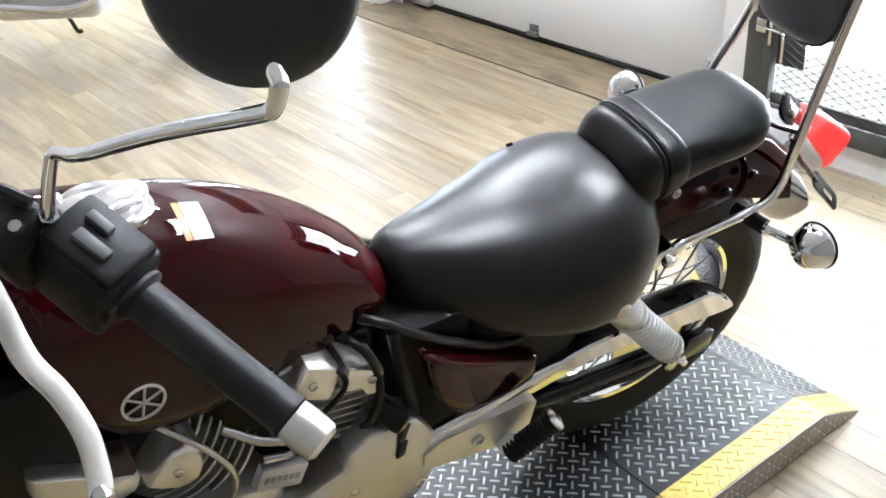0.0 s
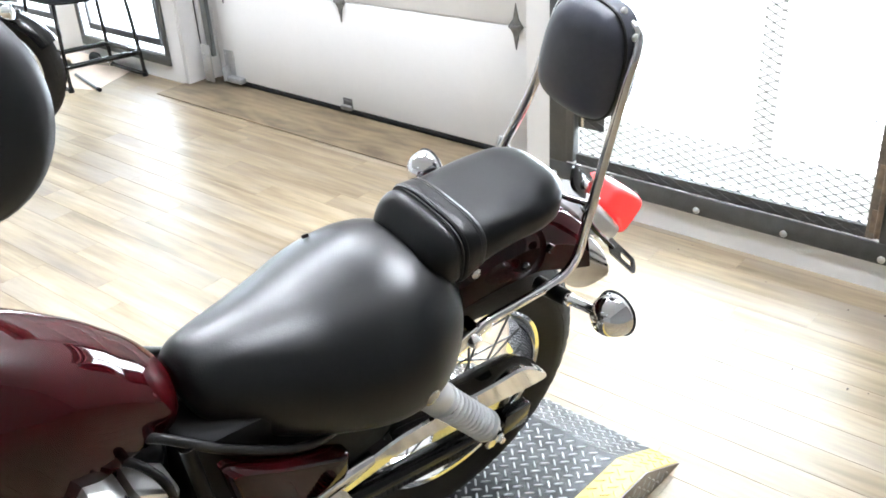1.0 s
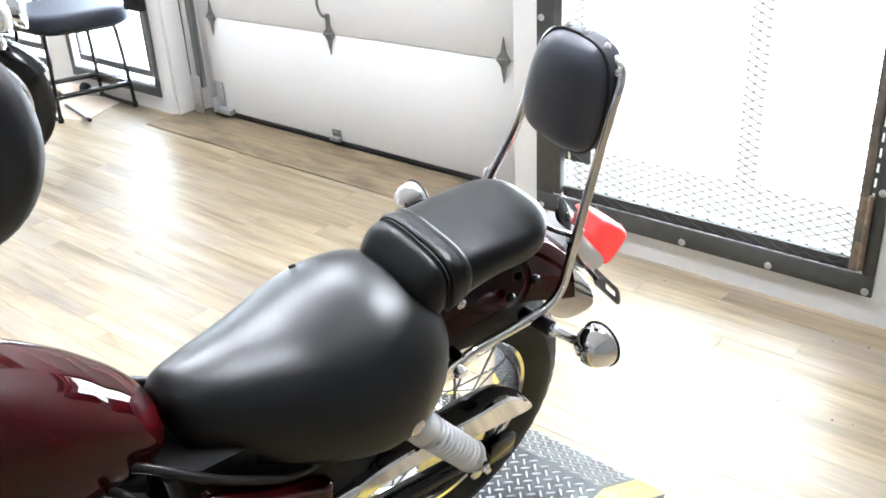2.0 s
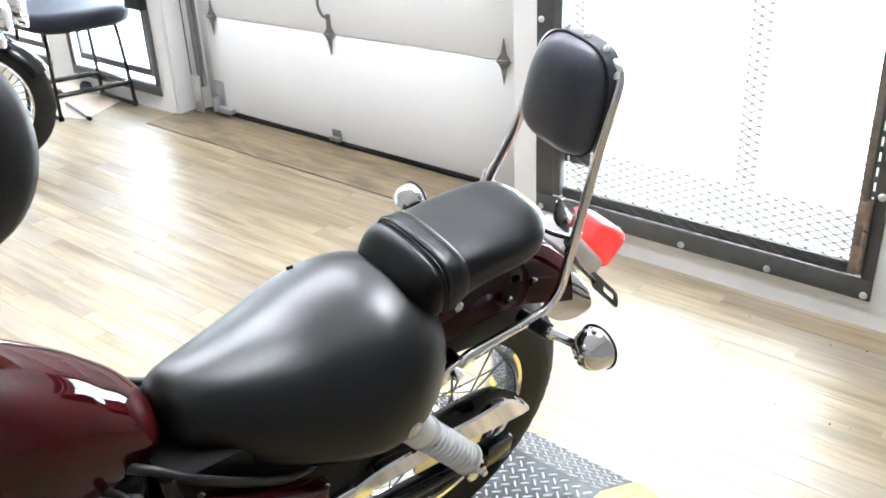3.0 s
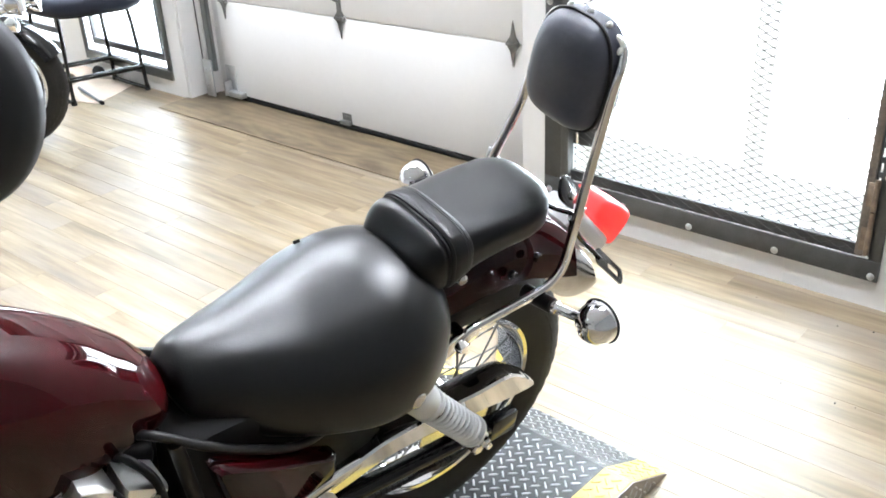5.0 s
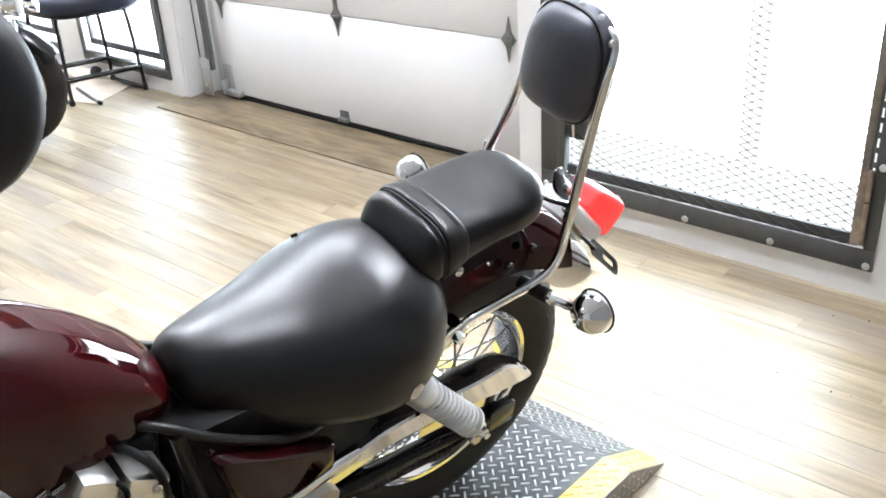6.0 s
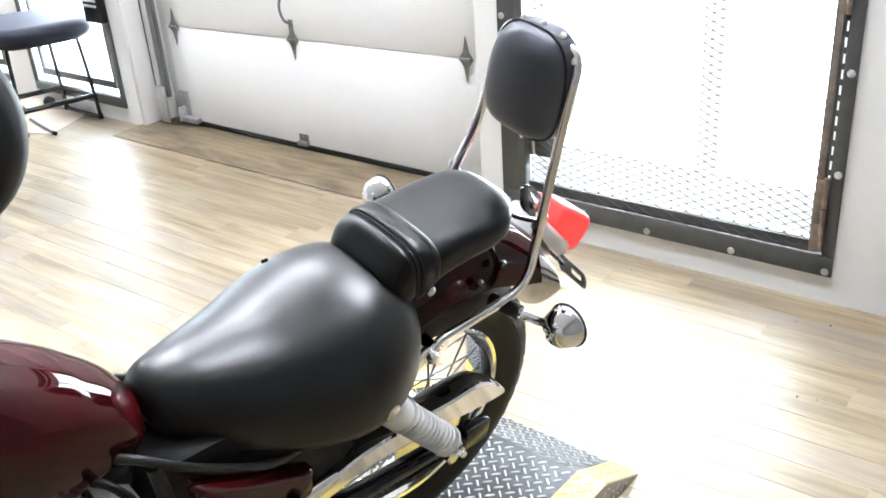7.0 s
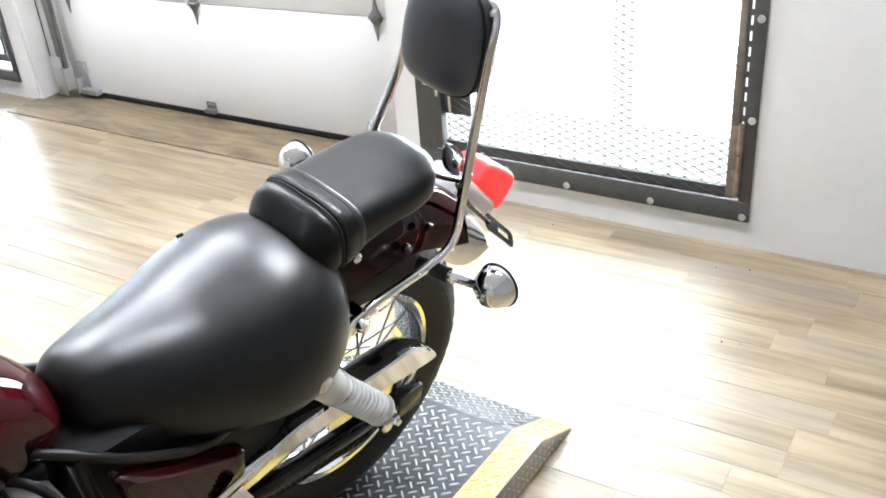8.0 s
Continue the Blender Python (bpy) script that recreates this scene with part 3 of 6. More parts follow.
lock_box()
ceiling_lights()

# plywood threshold before the overhead door
ply = tagged(link("threshold_board", boxm((2.566, 1.80, 0.001), (2.885, 3.838, 0.006), 0.002), PLY), "scuffed brown plywood strip before the door", "threshold board")

# ---- the tread-plate platform ----
def lug_mesh(bm, x, y, z, turn, slope=0.0, L=0.0120, W=0.0023, H=0.0018):
    c, s = math.cos(turn), math.sin(turn)
    base = [(-L, 0), (-L * 0.7, -W), (L * 0.7, -W), (L, 0), (L * 0.7, W), (-L * 0.7, W)]
    top = [(-L * 0.82, 0), (-L * 0.6, -W * 0.6), (L * 0.6, -W * 0.6), (L * 0.82, 0), (L * 0.6, W * 0.6), (-L * 0.6, W * 0.6)]
    lo = [bm.verts.new((x + a * c - b * s, y + a * s + b * c, z - slope * (a * c - b * s))) for a, b in base]
    hi = [bm.verts.new((x + a * c - b * s, y + a * s + b * c, z + H - slope * (a * c - b * s))) for a, b in top]
    for i in range(6):
        j = (i + 1) % 6
        bm.faces.new((lo[i], lo[j], hi[j], hi[i]))
    bm.faces.new(hi)


def tread_lugs(name, parent, material, x0, x1, y0, y1, zfun, slope):
    """Raised lugs on a grid turned by 45 degrees, each square to its neighbours."""
    bm = bmesh.new()
    step, r = 0.0218, math.sqrt(0.5)
    span = int(2.4 / step)
    for i in range(-span, span):
        for j in range(-span, span):
            x, y = (i - j) * step * r, 0.68 + (i + j) * step * r
            if x0 + 0.006 < x < x1 - 0.006 and y0 + 0.005 < y < y1 - 0.005:
                lug_mesh(bm, x, y, zfun(x), radians(45 if (i + j) % 2 else -45), slope)
    return tagged(part(name, bm, material, parent, smooth=False), kind="stuff")


def platform():
    p = thing("platform_ramp", "low black tread-plate display platform with yellow edges", "platform", pose(1.672, 0.678, 0, 0, 0, -3.3) @ pose(-1.672, -0.680, 0))
    top, bend, toe, seam, ya, yb, yel = 0.072, 1.530, 1.672, 1.109, 0.680, 1.370, 0.074
    back = -1.10
    # end section: top plate folded down to the floor
    def folded(y0, y1, lift):
        bm = bmesh.new()
        prof = [(seam, 0.0), (seam, top + lift), (bend, top + lift), (toe, 0.004 + lift), (toe, 0.0)]
        ring_loft(bm, [[Vector((x, y, z)) for x, z in prof] for y in (y0, y1)])
        return bm
    part("ramp_plate", folded(ya + yel, yb - yel, 0.0), PLATE, p, "dark tread plate folded down to the floor", smooth=False)
    part("edge_strip", folded(ya + 0.004, ya + yel - 0.0005, 0.0006), YELLOW, p, "yellow painted edge", smooth=False)
    part("edge_strip", folded(yb - yel + 0.0005, yb - 0.004, 0.0006), YELLOW, p, "yellow painted edge", smooth=False)
    for y0, y1 in ((ya, ya + 0.0035), (yb - 0.0035, yb)):
        bm = bmesh.new()
        prof = [(seam, 0.0), (seam, top - 0.001), (bend, top - 0.001), (toe, 0.003), (toe, 0.0)]
        ring_loft(bm, [[Vector((x, y, z)) for x, z in prof] for y in (y0, y1)])
        part("skirt", bm, SIDEPLATE, p, "bare tread-plate side", smooth=False)
    # skirt lugs
    bm = bmesh.new()
    for i in range(30):
        for j in range(4):
            x, z = seam + 0.012 + i * 0.0191, 0.012 + j * 0.0191
            if z < (top - 0.006 if x < bend else top * (toe - x) / (toe - bend) - 0.008):
                t = radians(45 if (i + j) % 2 else -45)
                c, s = math.cos(t), math.sin(t)
                L, W = 0.011, 0.0032
                q = [(-L, 0), (0, -W), (L, 0), (0, W)]
                lo = [bm.verts.new((x + a * c - b * s, ya - 0.0002, z + a * s + b * c)) for a, b in q]
                tip = [bm.verts.new((x + 0.6 * a * c - 0.5 * b * s, ya - 0.0016, z + 0.6 * a * s + 0.5 * b * c)) for a, b in q]
                for k in range(4):
                    bm.faces.new((lo[k], lo[(k + 1) % 4], tip[(k + 1) % 4], tip[k]))
                bm.faces.new(tip)
    tagged(part("skirt_pattern", bm, LUG, p, smooth=False), kind="stuff")
    slope = top / (toe - bend)
    tread_lugs("tread_pattern", p, LUG, seam, bend, ya + yel, yb - yel, lambda x: top, 0)
    tread_lugs("tread_pattern", p, LUG, bend + 0.004, toe, ya + yel, yb - yel, lambda x: top * (toe - x) / (toe - bend) + 0.004 * (x - bend) / (toe - bend), slope)
    tread_lugs("yellow_tread_pattern", p, YELLOW, seam, bend, ya + 0.004, ya + yel, lambda x: top + 0.0005, 0)
    tread_lugs("yellow_tread_pattern", p, YELLOW, bend + 0.004, toe, ya + 0.004, ya + yel, lambda x: top * (toe - x) / (toe - bend) + 0.005 * (x - bend) / (toe - bend), slope)
    # main deck, a hair lower, butted to the end section
    deck = top - 0.0015
    part("deck_plate", boxm((back, ya + yel, 0.0), (seam - 0.0012, yb - yel, deck), 0.001), PLATE, p, "dark tread-plate deck", smooth=False)
    part("edge_strip", boxm((back, ya, 0.0), (seam - 0.0012, ya + yel - 0.0005, deck + 0.0006), 0.001), YELLOW, p, "yellow painted edge", smooth=False)
    part("edge_strip", boxm((back, yb - yel + 0.0005, 0.0), (seam - 0.0012, yb, deck + 0.0006), 0.001), YELLOW, p, "yellow painted edge", smooth=False)
    tread_lugs("tread_pattern", p, LUG, 0.25, seam - 0.0012, ya + yel, yb - yel, lambda x: deck, 0)
    tread_lugs("tread_pattern", p, LUG, back, 0.25, ya + yel, yb - yel, lambda x: deck, 0)


platform()

# ---- the motorcycle: x runs to its tail, y to its right, z up from the rear tyre's foot ----
BIKE = pose(1.209, 1.029, 0.074) @ pose(0, 0, 0, 0, 0, -11.10) @ pose(0, 0, 0, 13.09, 0, 0)


STEER = pose(-1.08, 0, 0) @ pose(0, 0, 0, 0, 0, 20) @ pose(1.08, 0, 0)
TURNED = pose(-1.08, 0, 0) @ pose(0, 0, 0, 0, 0, 40) @ pose(1.08, 0, 0)


def wheel(parent, cx, cz, R, rimR, width, spokes=36, name="rear_wheel"):
    """A spoked wheel in the plane y = 0 with its tyre, rim, hub and spokes."""
    c = (cx, 0, cz)
    ax = (0, 1, 0)
    hw = width / 2
    w = holder(name, parent)
    prof = []
    wall = R - rimR
    for i in range(25):
        a = math.pi * (i / 24) - math.pi / 2
        y = hw * math.sin(a) * (1.0 if abs(math.sin(a)) < 0.99 else 0.98)
        r = rimR + wall * (max(0.0, math.cos(a)) ** 0.62)
        prof.append((y, r))
    prof = [(-hw * 0.72, rimR - 0.002)] + prof[1:-1] + [(hw * 0.72, rimR - 0.002)]
    bm = lathem(prof, c, ax, 72, cap=False)
    tyre = part("tyre", bm, TYRE, w, "black road tyre")
    # tread blocks cut by slanting grooves
    bm = bmesh.new()
    n = 44
    for k in range(n):
        for s in (-1, 1):
            a0 = 2 * math.pi * (k + (0.5 if s > 0 else 0)) / n
            da = 2 * math.pi / n * 0.62
            ring = []
            pts = []
            for u in (0.06, 0.35, 0.6, 0.80):
                ang = u * math.pi / 2
                y = s * hw * math.sin(ang)
                r = rimR + wall * (math.cos(ang) ** 0.62)
                pts.append((y, r, a0 + u * 0.10))
            for lift in (-0.001, 0.0022):
                lo = [Vector((cx + (r + lift) * math.cos(a), y, cz + (r + lift) * math.sin(a))) for y, r, a in pts]
                hi = [Vector((cx + (r + lift) * math.cos(a + da), y, cz + (r + lift) * math.sin(a + da))) for y, r, a in pts[::-1]]
                ring.append(lo + hi)
            ring_loft(bm, ring)
    tagged(part("tread", bm, TYRE, tyre, smooth=False), kind="stuff")
    rw = hw * 0.66
    bm = lathem([(-rw, rimR + 0.006), (-rw - 0.004, rimR + 0.001), (-rw, rimR - 0.008), (-rw * 0.7, rimR - 0.012), (-rw * 0.45, rimR - 0.022), (rw * 0.45, rimR - 0.022), (rw * 0.7, rimR - 0.012), (rw, rimR - 0.008), (rw + 0.004, rimR + 0.001), (rw, rimR + 0.006)], c, ax, 72, cap=False)
    part("rim", bm, CHROME, w, "bright chrome rim")
    hb = 0.034
    bm = lathem([(-hw * 0.8, 0.02), (-hw * 0.8, 0.05), (-hw * 0.7, 0.052), (-hw * 0.62, hb), (hw * 0.62, hb), (hw * 0.7, 0.06), (hw * 0.8, 0.06), (hw * 0.8, 0.02)], c, ax, 32)
    hub = part("hub", bm, ALLOY, w, "cast alloy hub")
    for k in range(spokes):
        s = 1 if k % 2 else -1
        a = 2 * math.pi * k / spokes
        lead = (0.42 if (k // 2) % 2 else -0.42)
        p0 = Vector((cx + 0.048 * math.cos(a + lead), s * hw * 0.62, cz + 0.048 * math.sin(a + lead)))
        p1 = Vector((cx + (rimR - 0.020) * math.cos(a), s * hw * 0.12, cz + (rimR - 0.020) * math.sin(a)))
        bm = tubem([p0, p1], 0.0022, 6, 0)
        part("spoke", bm, SPOKE, w)
    part("axle", rod((cx, -hw - 0.055, cz), (cx, hw + 0.055, cz), 0.010, 14), CHROME_DULL, w)
    return w


SEAT_ROWS = [(-0.526, 0.026, 0.653, 0.674), (-0.519, 0.043, 0.632, 0.687), (-0.498, 0.067, 0.592, 0.701), (-0.450, 0.094, 0.556, 0.706), (-0.390, 0.122, 0.532, 0.708), (-0.320, 0.152, 0.516, 0.714),
             (-0.250, 0.176, 0.510, 0.726), (-0.180, 0.177, 0.513, 0.738), (-0.125, 0.155, 0.535, 0.736), (-0.085, 0.121, 0.567, 0.713), (-0.058, 0.077, 0.600, 0.675)]
SEAT_SHAPE = (2.30, 0.273, 2.4)
PILLION_ROWS = [(-0.133, 0.058, 0.684, 0.725), (-0.128, 0.072, 0.671, 0.745), (-0.109, 0.088, 0.658, 0.768), (-0.090, 0.0935, 0.662, 0.7775), (-0.0775, 0.0922, 0.667, 0.7745), (-0.066, 0.0945, 0.671, 0.778), (-0.016, 0.095, 0.691, 0.777), (0.039, 0.097, 0.703, 0.778),
                (0.089, 0.097, 0.705, 0.779), (0.131, 0.088, 0.708, 0.783), (0.159, 0.066, 0.714, 0.780), (0.175, 0.042, 0.725, 0.767), (0.182, 0.019, 0.736, 0.754)]
PILLION_SHAPE = (3.4, 0.43, 2.8)
TANK_ROWS = [(-1.022, 0.05, 0.83, 0.8495, 0.885), (-1.017, 0.09, 0.805, 0.8343, 0.905), (-1.006, 0.12, 0.78, 0.8157, 0.917), (-0.979, 0.138, 0.717, 0.7683, 0.924), (-0.934, 0.14, 0.633, 0.715, 0.9216), (-0.854, 0.133, 0.606, 0.6785, 0.909),
             (-0.774, 0.126, 0.617, 0.6768, 0.887), (-0.694, 0.117, 0.631, 0.6719, 0.849), (-0.624, 0.098, 0.639, 0.6675, 0.799), (-0.589, 0.088, 0.6414, 0.6632, 0.765), (-0.566, 0.08, 0.6425, 0.6618, 0.741), (-0.549, 0.07, 0.645, 0.662, 0.72), (-0.537, 0.053, 0.65, 0.6635, 0.703), (-0.53, 0.03, 0.657, 0.666, 0.69), (-0.527, 0.01, 0.666, 0.6695, 0.678)]


def tank_bend(x):
    """Upper cross-section exponents: boxy at the front, rounder and sloping towards the seat."""
    u = min(1.0, max(0.0, (x + 0.88) / 0.26))
    u = u * u * (3 - 2 * u)
    return 0.76 + 0.08 * u, 0.78 + 0.08 * u


def section(table, x, shape, grow=0.0, n=48):
    """One cross-section of a cushion, grown outwards."""
    w, zb, zt = interp(soften(table, 80), x)
    return pad_ring(x, w + grow, zb - grow, zt + grow, *shape, n)


def seats(bike):
    s = part("rider_seat", pad_loft(SEAT_ROWS, 64, 80, *SEAT_SHAPE, (0.007, -0.30, 0.10)), LEATHER, bike, "smooth black vinyl rider seat")
    part("seat_pan", pad_loft([(x * 0.97 - 0.008, max(0.012, w - 0.040), zb - 0.012, min(zb + 0.05, zt - 0.025)) for x, w, zb, zt in SEAT_ROWS], 28, 40, 3.0), BLACKPART, s, "black seat base")
    p = part("pillion_seat", pad_loft(PILLION_ROWS, 64, 80, *PILLION_SHAPE), LEATHER2, bike, "black vinyl passenger seat")
    # strap with two seams and its rivets
    bm = bmesh.new()
    rings = []
    for x, g in ((-0.075, 0.0002), (-0.074, 0.0035), (-0.071, 0.0042), (-0.058, 0.0034), (-0.045, 0.0024), (-0.034, 0.0014), (-0.032, 0.0002)):
        r = section(PILLION_ROWS, x, PILLION_SHAPE, g)
        rings.append(r[-4:] + r[:29])
    rev = [[p_ for p_ in r] for r in rings]
    vs = [[bm.verts.new(q) for q in r] for r in rev]
    for a, b in zip(vs, vs[1:]):
        for i in range(len(a) - 1):
            bm.faces.new((a[i], a[i + 1], b[i + 1], b[i]))
    part("strap", bm, LEATHER2, p, "black strap across the passenger seat")
    for x, g, r_, m_ in ((-0.0765, 0.0006, 0.0022, PIPING), (-0.070, 0.0042, 0.0005, STITCH), (-0.044, 0.0024, 0.0005, STITCH), (-0.039, 0.0019, 0.0005, STITCH)):
        r = section(PILLION_ROWS, x, PILLION_SHAPE, g)
        part("strap_seam", tubem(r[-3:] + r[:28], r_, 6, 2), m_, p)
    for sy in (-1, 1):
        bm = lathem([(0, 0.009), (0.003, 0.009), (0.006, 0.005), (0.0065, 0.0)], (-0.048, sy * 0.094, 0.694), (0, sy, 0.1), 14)
        part("rivet", bm, CHROME_DULL, p, "steel rivet on the strap")
    # side snaps on the rider seat's skirt
    part("seat_tab", boxm((-0.006, -0.002, -0.003), (0.006, 0.002, 0.003), 0.001, pose(-0.225, 0.118, 0.703, -35, 0, 0)), BLACKPART, s)


def tank(bike):
    bm = bmesh.new()
    rings = []
    n = 48
    for x, w, zl, zm, zt in soften(TANK_ROWS, 60):
        ring = []
        for k in range(n):
            a = 2 * math.pi * k / n
            c, s = math.cos(a), math.sin(a)
            if s >= 0:
                ey, ez = tank_bend(x)
                y, z = w * math.copysign(abs(c) ** ey, c), zm + (zt - zm) * abs(s) ** ez
            else:
                t = -s
                y, z = w * math.copysign(abs(c) ** 0.64, c), zm - (zm - zl) * t ** 0.9
            ring.append(Vector((x, y, z)))
        rings.append(ring)
    ring_loft(bm, rings)
    t = part("fuel_tank", bm, MAROON, bike, "glossy maroon teardrop fuel tank")
    rows = soften(TANK_ROWS, 60)
    def skin(x, s, grow=0.0):
        """A place on the left flank: s is the angle above the widest line, in degrees."""
        w, zl, zm, zt = interp(rows, x)
        a = radians(abs(s))
        if s >= 0:
            ey, ez = tank_bend(x)
            return Vector((x, -(w + grow) * math.cos(a) ** ey, zm + (zt - zm + grow) * math.sin(a) ** ez))
        return Vector((x, -(w + grow) * math.cos(a) ** 0.64, zm - (zm - zl + grow) * math.sin(a) ** 0.9))
    # lower seam flange
    for sy in (1, -1):
        pts = []
        for x in np.linspace(-0.99, -0.55, 26):
            w, zl, zm, zt = interp(rows, float(x))
            pts.append((float(x), sy * -w * 0.66, zl + 0.002))
        part("seam_flange", tubem(pts, 0.0045, 8, 2), CHROME_DULL if sy > 0 else MAROON, t, "thin bright seam")
    # filler cap: oval chrome plate with a raised hinged lid
    bm = bmesh.new()
    lathe(bm, [(-0.03, 0.055), (0.0, 0.054), (0.004, 0.050), (0.006, 0.044), (0.007, 0.030), (0.0072, 0.0)], (-0.872, 0.0, 0.914), (0.20, 0, 1), 36)
    for v in bm.verts:
        v.co.y *= 0.86
    cap = part("filler_cap", bm, CHROME, t, "chrome fuel filler cap")
    bm = bmesh.new()
    rings = []
    for u, wd, h in soften([(-0.056, 0.008, 0.002), (-0.050, 0.020, 0.004), (-0.02, 0.026, 0.006), (0.02, 0.024, 0.006), (0.044, 0.016, 0.004), (0.052, 0.006, 0.002)], 20):
        rings.append([pose(-0.870, 0, 0.9235, 0, 11, 20) @ Vector((u, wd * math.cos(a), h * math.sin(a))) for a in np.linspace(0, 2 * math.pi, 17)[:-1]])
    ring_loft(bm, rings)
    part("cap_wing", bm, CHROME, cap, "winged chrome lid handle")
    part("cap_hinge", rod((-0.920, -0.02, 0.930), (-0.920, 0.02, 0.930), 0.006, 12), CHROME, cap)
    # warning decal with an orange band
    def decal(name, material, x0, x1, s0, s1, lift):
        b = bmesh.new()
        g = [[b.verts.new(skin(x0 + (x1 - x0) * i / 4, s0 + (s1 - s0) * j / 6, lift)) for j in range(7)] for i in range(5)]
        for i in range(4):
            for j in range(6):
                b.faces.new((g[i][j], g[i + 1][j], g[i + 1][j + 1], g[i][j + 1]))
        return part(name, b, material, t)
    decal("warning_decal", WHITEMARK, -0.794, -0.770, 66, 88, 0.0012)
    decal("warning_decal", ORANGEMARK, -0.803, -0.795, 66, 88, 0.0012)
    # round emblem: ring and six spokes
    EMBLEM_Z = 0.725
    def emblem_point(u, v, lift=0.0016):
        x, z = -0.902 + u, EMBLEM_Z + v
        w, zl, zm, zt = interp(rows, x)
        if z >= zm:
            ey, ez = tank_bend(x)
            up = min(1.0, (z - zm) / (zt - zm)) ** (1 / ez)
            return Vector((x, -(w + lift) * (1 - up * up) ** (ey / 2), z))
        down = min(1.0, (zm - z) / (zm - zl)) ** (1 / 0.9)
        return Vector((x, -(w + lift) * (1 - down * down) ** 0.32, z))
    bm = bmesh.new()
    R = 0.026
    tube(bm, [emblem_point(R * math.cos(q), R * math.sin(q)) for q in np.linspace(0, 2 * math.pi, 29)[:-1]], 0.0020, 6, 0, closed=True)
    emblem = part("round_emblem", bm, WHITEMARK, t, "pale round emblem")
    for k in range(3):
        q = math.pi / 3 * k + 0.3
        part("emblem_bar", tubem([emblem_point(-R * math.cos(q), -R * math.sin(q)), emblem_point(0, 0), emblem_point(R * math.cos(q), R * math.sin(q))], 0.0017, 6, 3), WHITEMARK, t)
    bm = bmesh.new()
    for k, (u0, u1) in enumerate(((0.095, 0.108), (0.114, 0.126), (0.132, 0.146), (0.152, 0.166), (0.172, 0.190))):
        for row, v in enumerate((-0.066, -0.059, -0.052)):
            if (k + row) % 3:
                tube(bm, [emblem_point(u0, v), emblem_point(u1, v + 0.004)], 0.0022, 6, 0, 0.5)
    part("script_mark", bm, CHROME_DULL, t, "bright unreadable script")
    return t


def rear_end(bike):
    w = wheel(bike, 0.008, 0.314, 0.314, 0.210, 0.128)
    # sprocket and chain on the left
    bm = lathem([(-0.003, 0.02), (-0.003, 0.088), (0.003, 0.088), (0.003, 0.02)], (0, -0.085, 0.308), (0, 1, 0), 40)
    part("sprocket", bm, CHROME_DULL, w)
    chain = bmesh.new()
    pts = [Vector((0.09 * math.cos(a), -0.085, 0.312 + 0.09 * math.sin(a))) for a in np.linspace(-1.5, 1.5, 14)] + [Vector(q) for q in ((-0.2, -0.085, 0.395), (-0.5, -0.085, 0.385), (-0.53, -0.085, 0.36), (-0.5, -0.085, 0.335), (-0.2, -0.085, 0.245))]
    pts.append(pts[0])
    tube(chain, pts[:-1], 0.0045, 6, 2, 0.8, closed=True)
    for p0, p1 in zip(pts, pts[1:]):
        d = p1 - p0
        steps = max(1, round(d.length / 0.0127))
        turn = math.degrees(math.atan2(-d.z, d.x))
        for k in range(steps):
            c = p0 + d * ((k + 0.5) / steps)
            box(chain, (-0.0052, -0.0085, -0.0062), (0.0052, 0.0085, 0.0062), 0, pose(c.x, c.y, c.z, 0, turn, 0))
    part("chain", chain, BLACKPART, bike, "dark drive chain", smooth=False)
    # swing arm, axle block
    for sy in (-1, 1):
        part("swing_arm", tubem([(-0.50, sy * 0.075, 0.35), (-0.30, sy * 0.112, 0.335), (0.03, sy * 0.118, 0.312), (0.085, sy * 0.118, 0.308)], 0.019, 14, 5, 0.8), BLACKPAINT, bike, "black swing arm")
        part("axle_block", boxm((0.045, sy * 0.127 - 0.012, 0.283), (0.108, sy * 0.127 + 0.012, 0.335), 0.005), BLACKPAINT if sy < 0 else ALLOY, bike)
        part("axle_nut", lathem([(0, 0.015), (0.012, 0.015), (0.016, 0.011)], (0.0, sy * 0.138, 0.308), (0, sy, 0), 6), CHROME_DULL, bike)
    # chrome chain guard: side plate with a turned-in top
    bm = bmesh.new()
    rings = []
    for x, zl, zh in soften([(-0.36, 0.362, 0.402), (-0.27, 0.375, 0.415), (-0.20, 0.390, 0.431), (-0.12, 0.391, 0.434), (-0.05, 0.385, 0.433), (0.014, 0.377, 0.430), (0.06, 0.371, 0.432), (0.09, 0.368, 0.427), (0.115, 0.366, 0.411), (0.14, 0.365, 0.390), (0.152, 0.367, 0.376)], 50):
        rings.append([Vector((x, -0.122, zl)), Vector((x, -0.125, zl)), Vector((x, -0.125, zh - 0.004)), Vector((x, -0.121, zh)), Vector((x, -0.092, zh + 0.002)), Vector((x, -0.092, zh - 0.001)), Vector((x, -0.121, zh - 0.004))])
    ring_loft(bm, rings)
    part("chain_guard", bm, CHROME, bike, "polished chrome chain guard", sharp=35)
    bm = bmesh.new()
    rings = []
    for x, z, w_ in soften([(-0.22, 0.424, 0.02), (-0.10, 0.422, 0.024), (0.0, 0.424, 0.026), (0.06, 0.420, 0.026), (0.10, 0.408, 0.025), (0.132, 0.384, 0.012)], 30):
        rings.append([Vector((x, -0.092 + w_ * math.cos(a), z + 0.009 * math.sin(a))) for a in np.linspace(0, 2 * math.pi, 13)[:-1]])
    ring_loft(bm, rings)
    part("guard_inner", bm, BLACKPAINT, bike, "black inner chain cover")
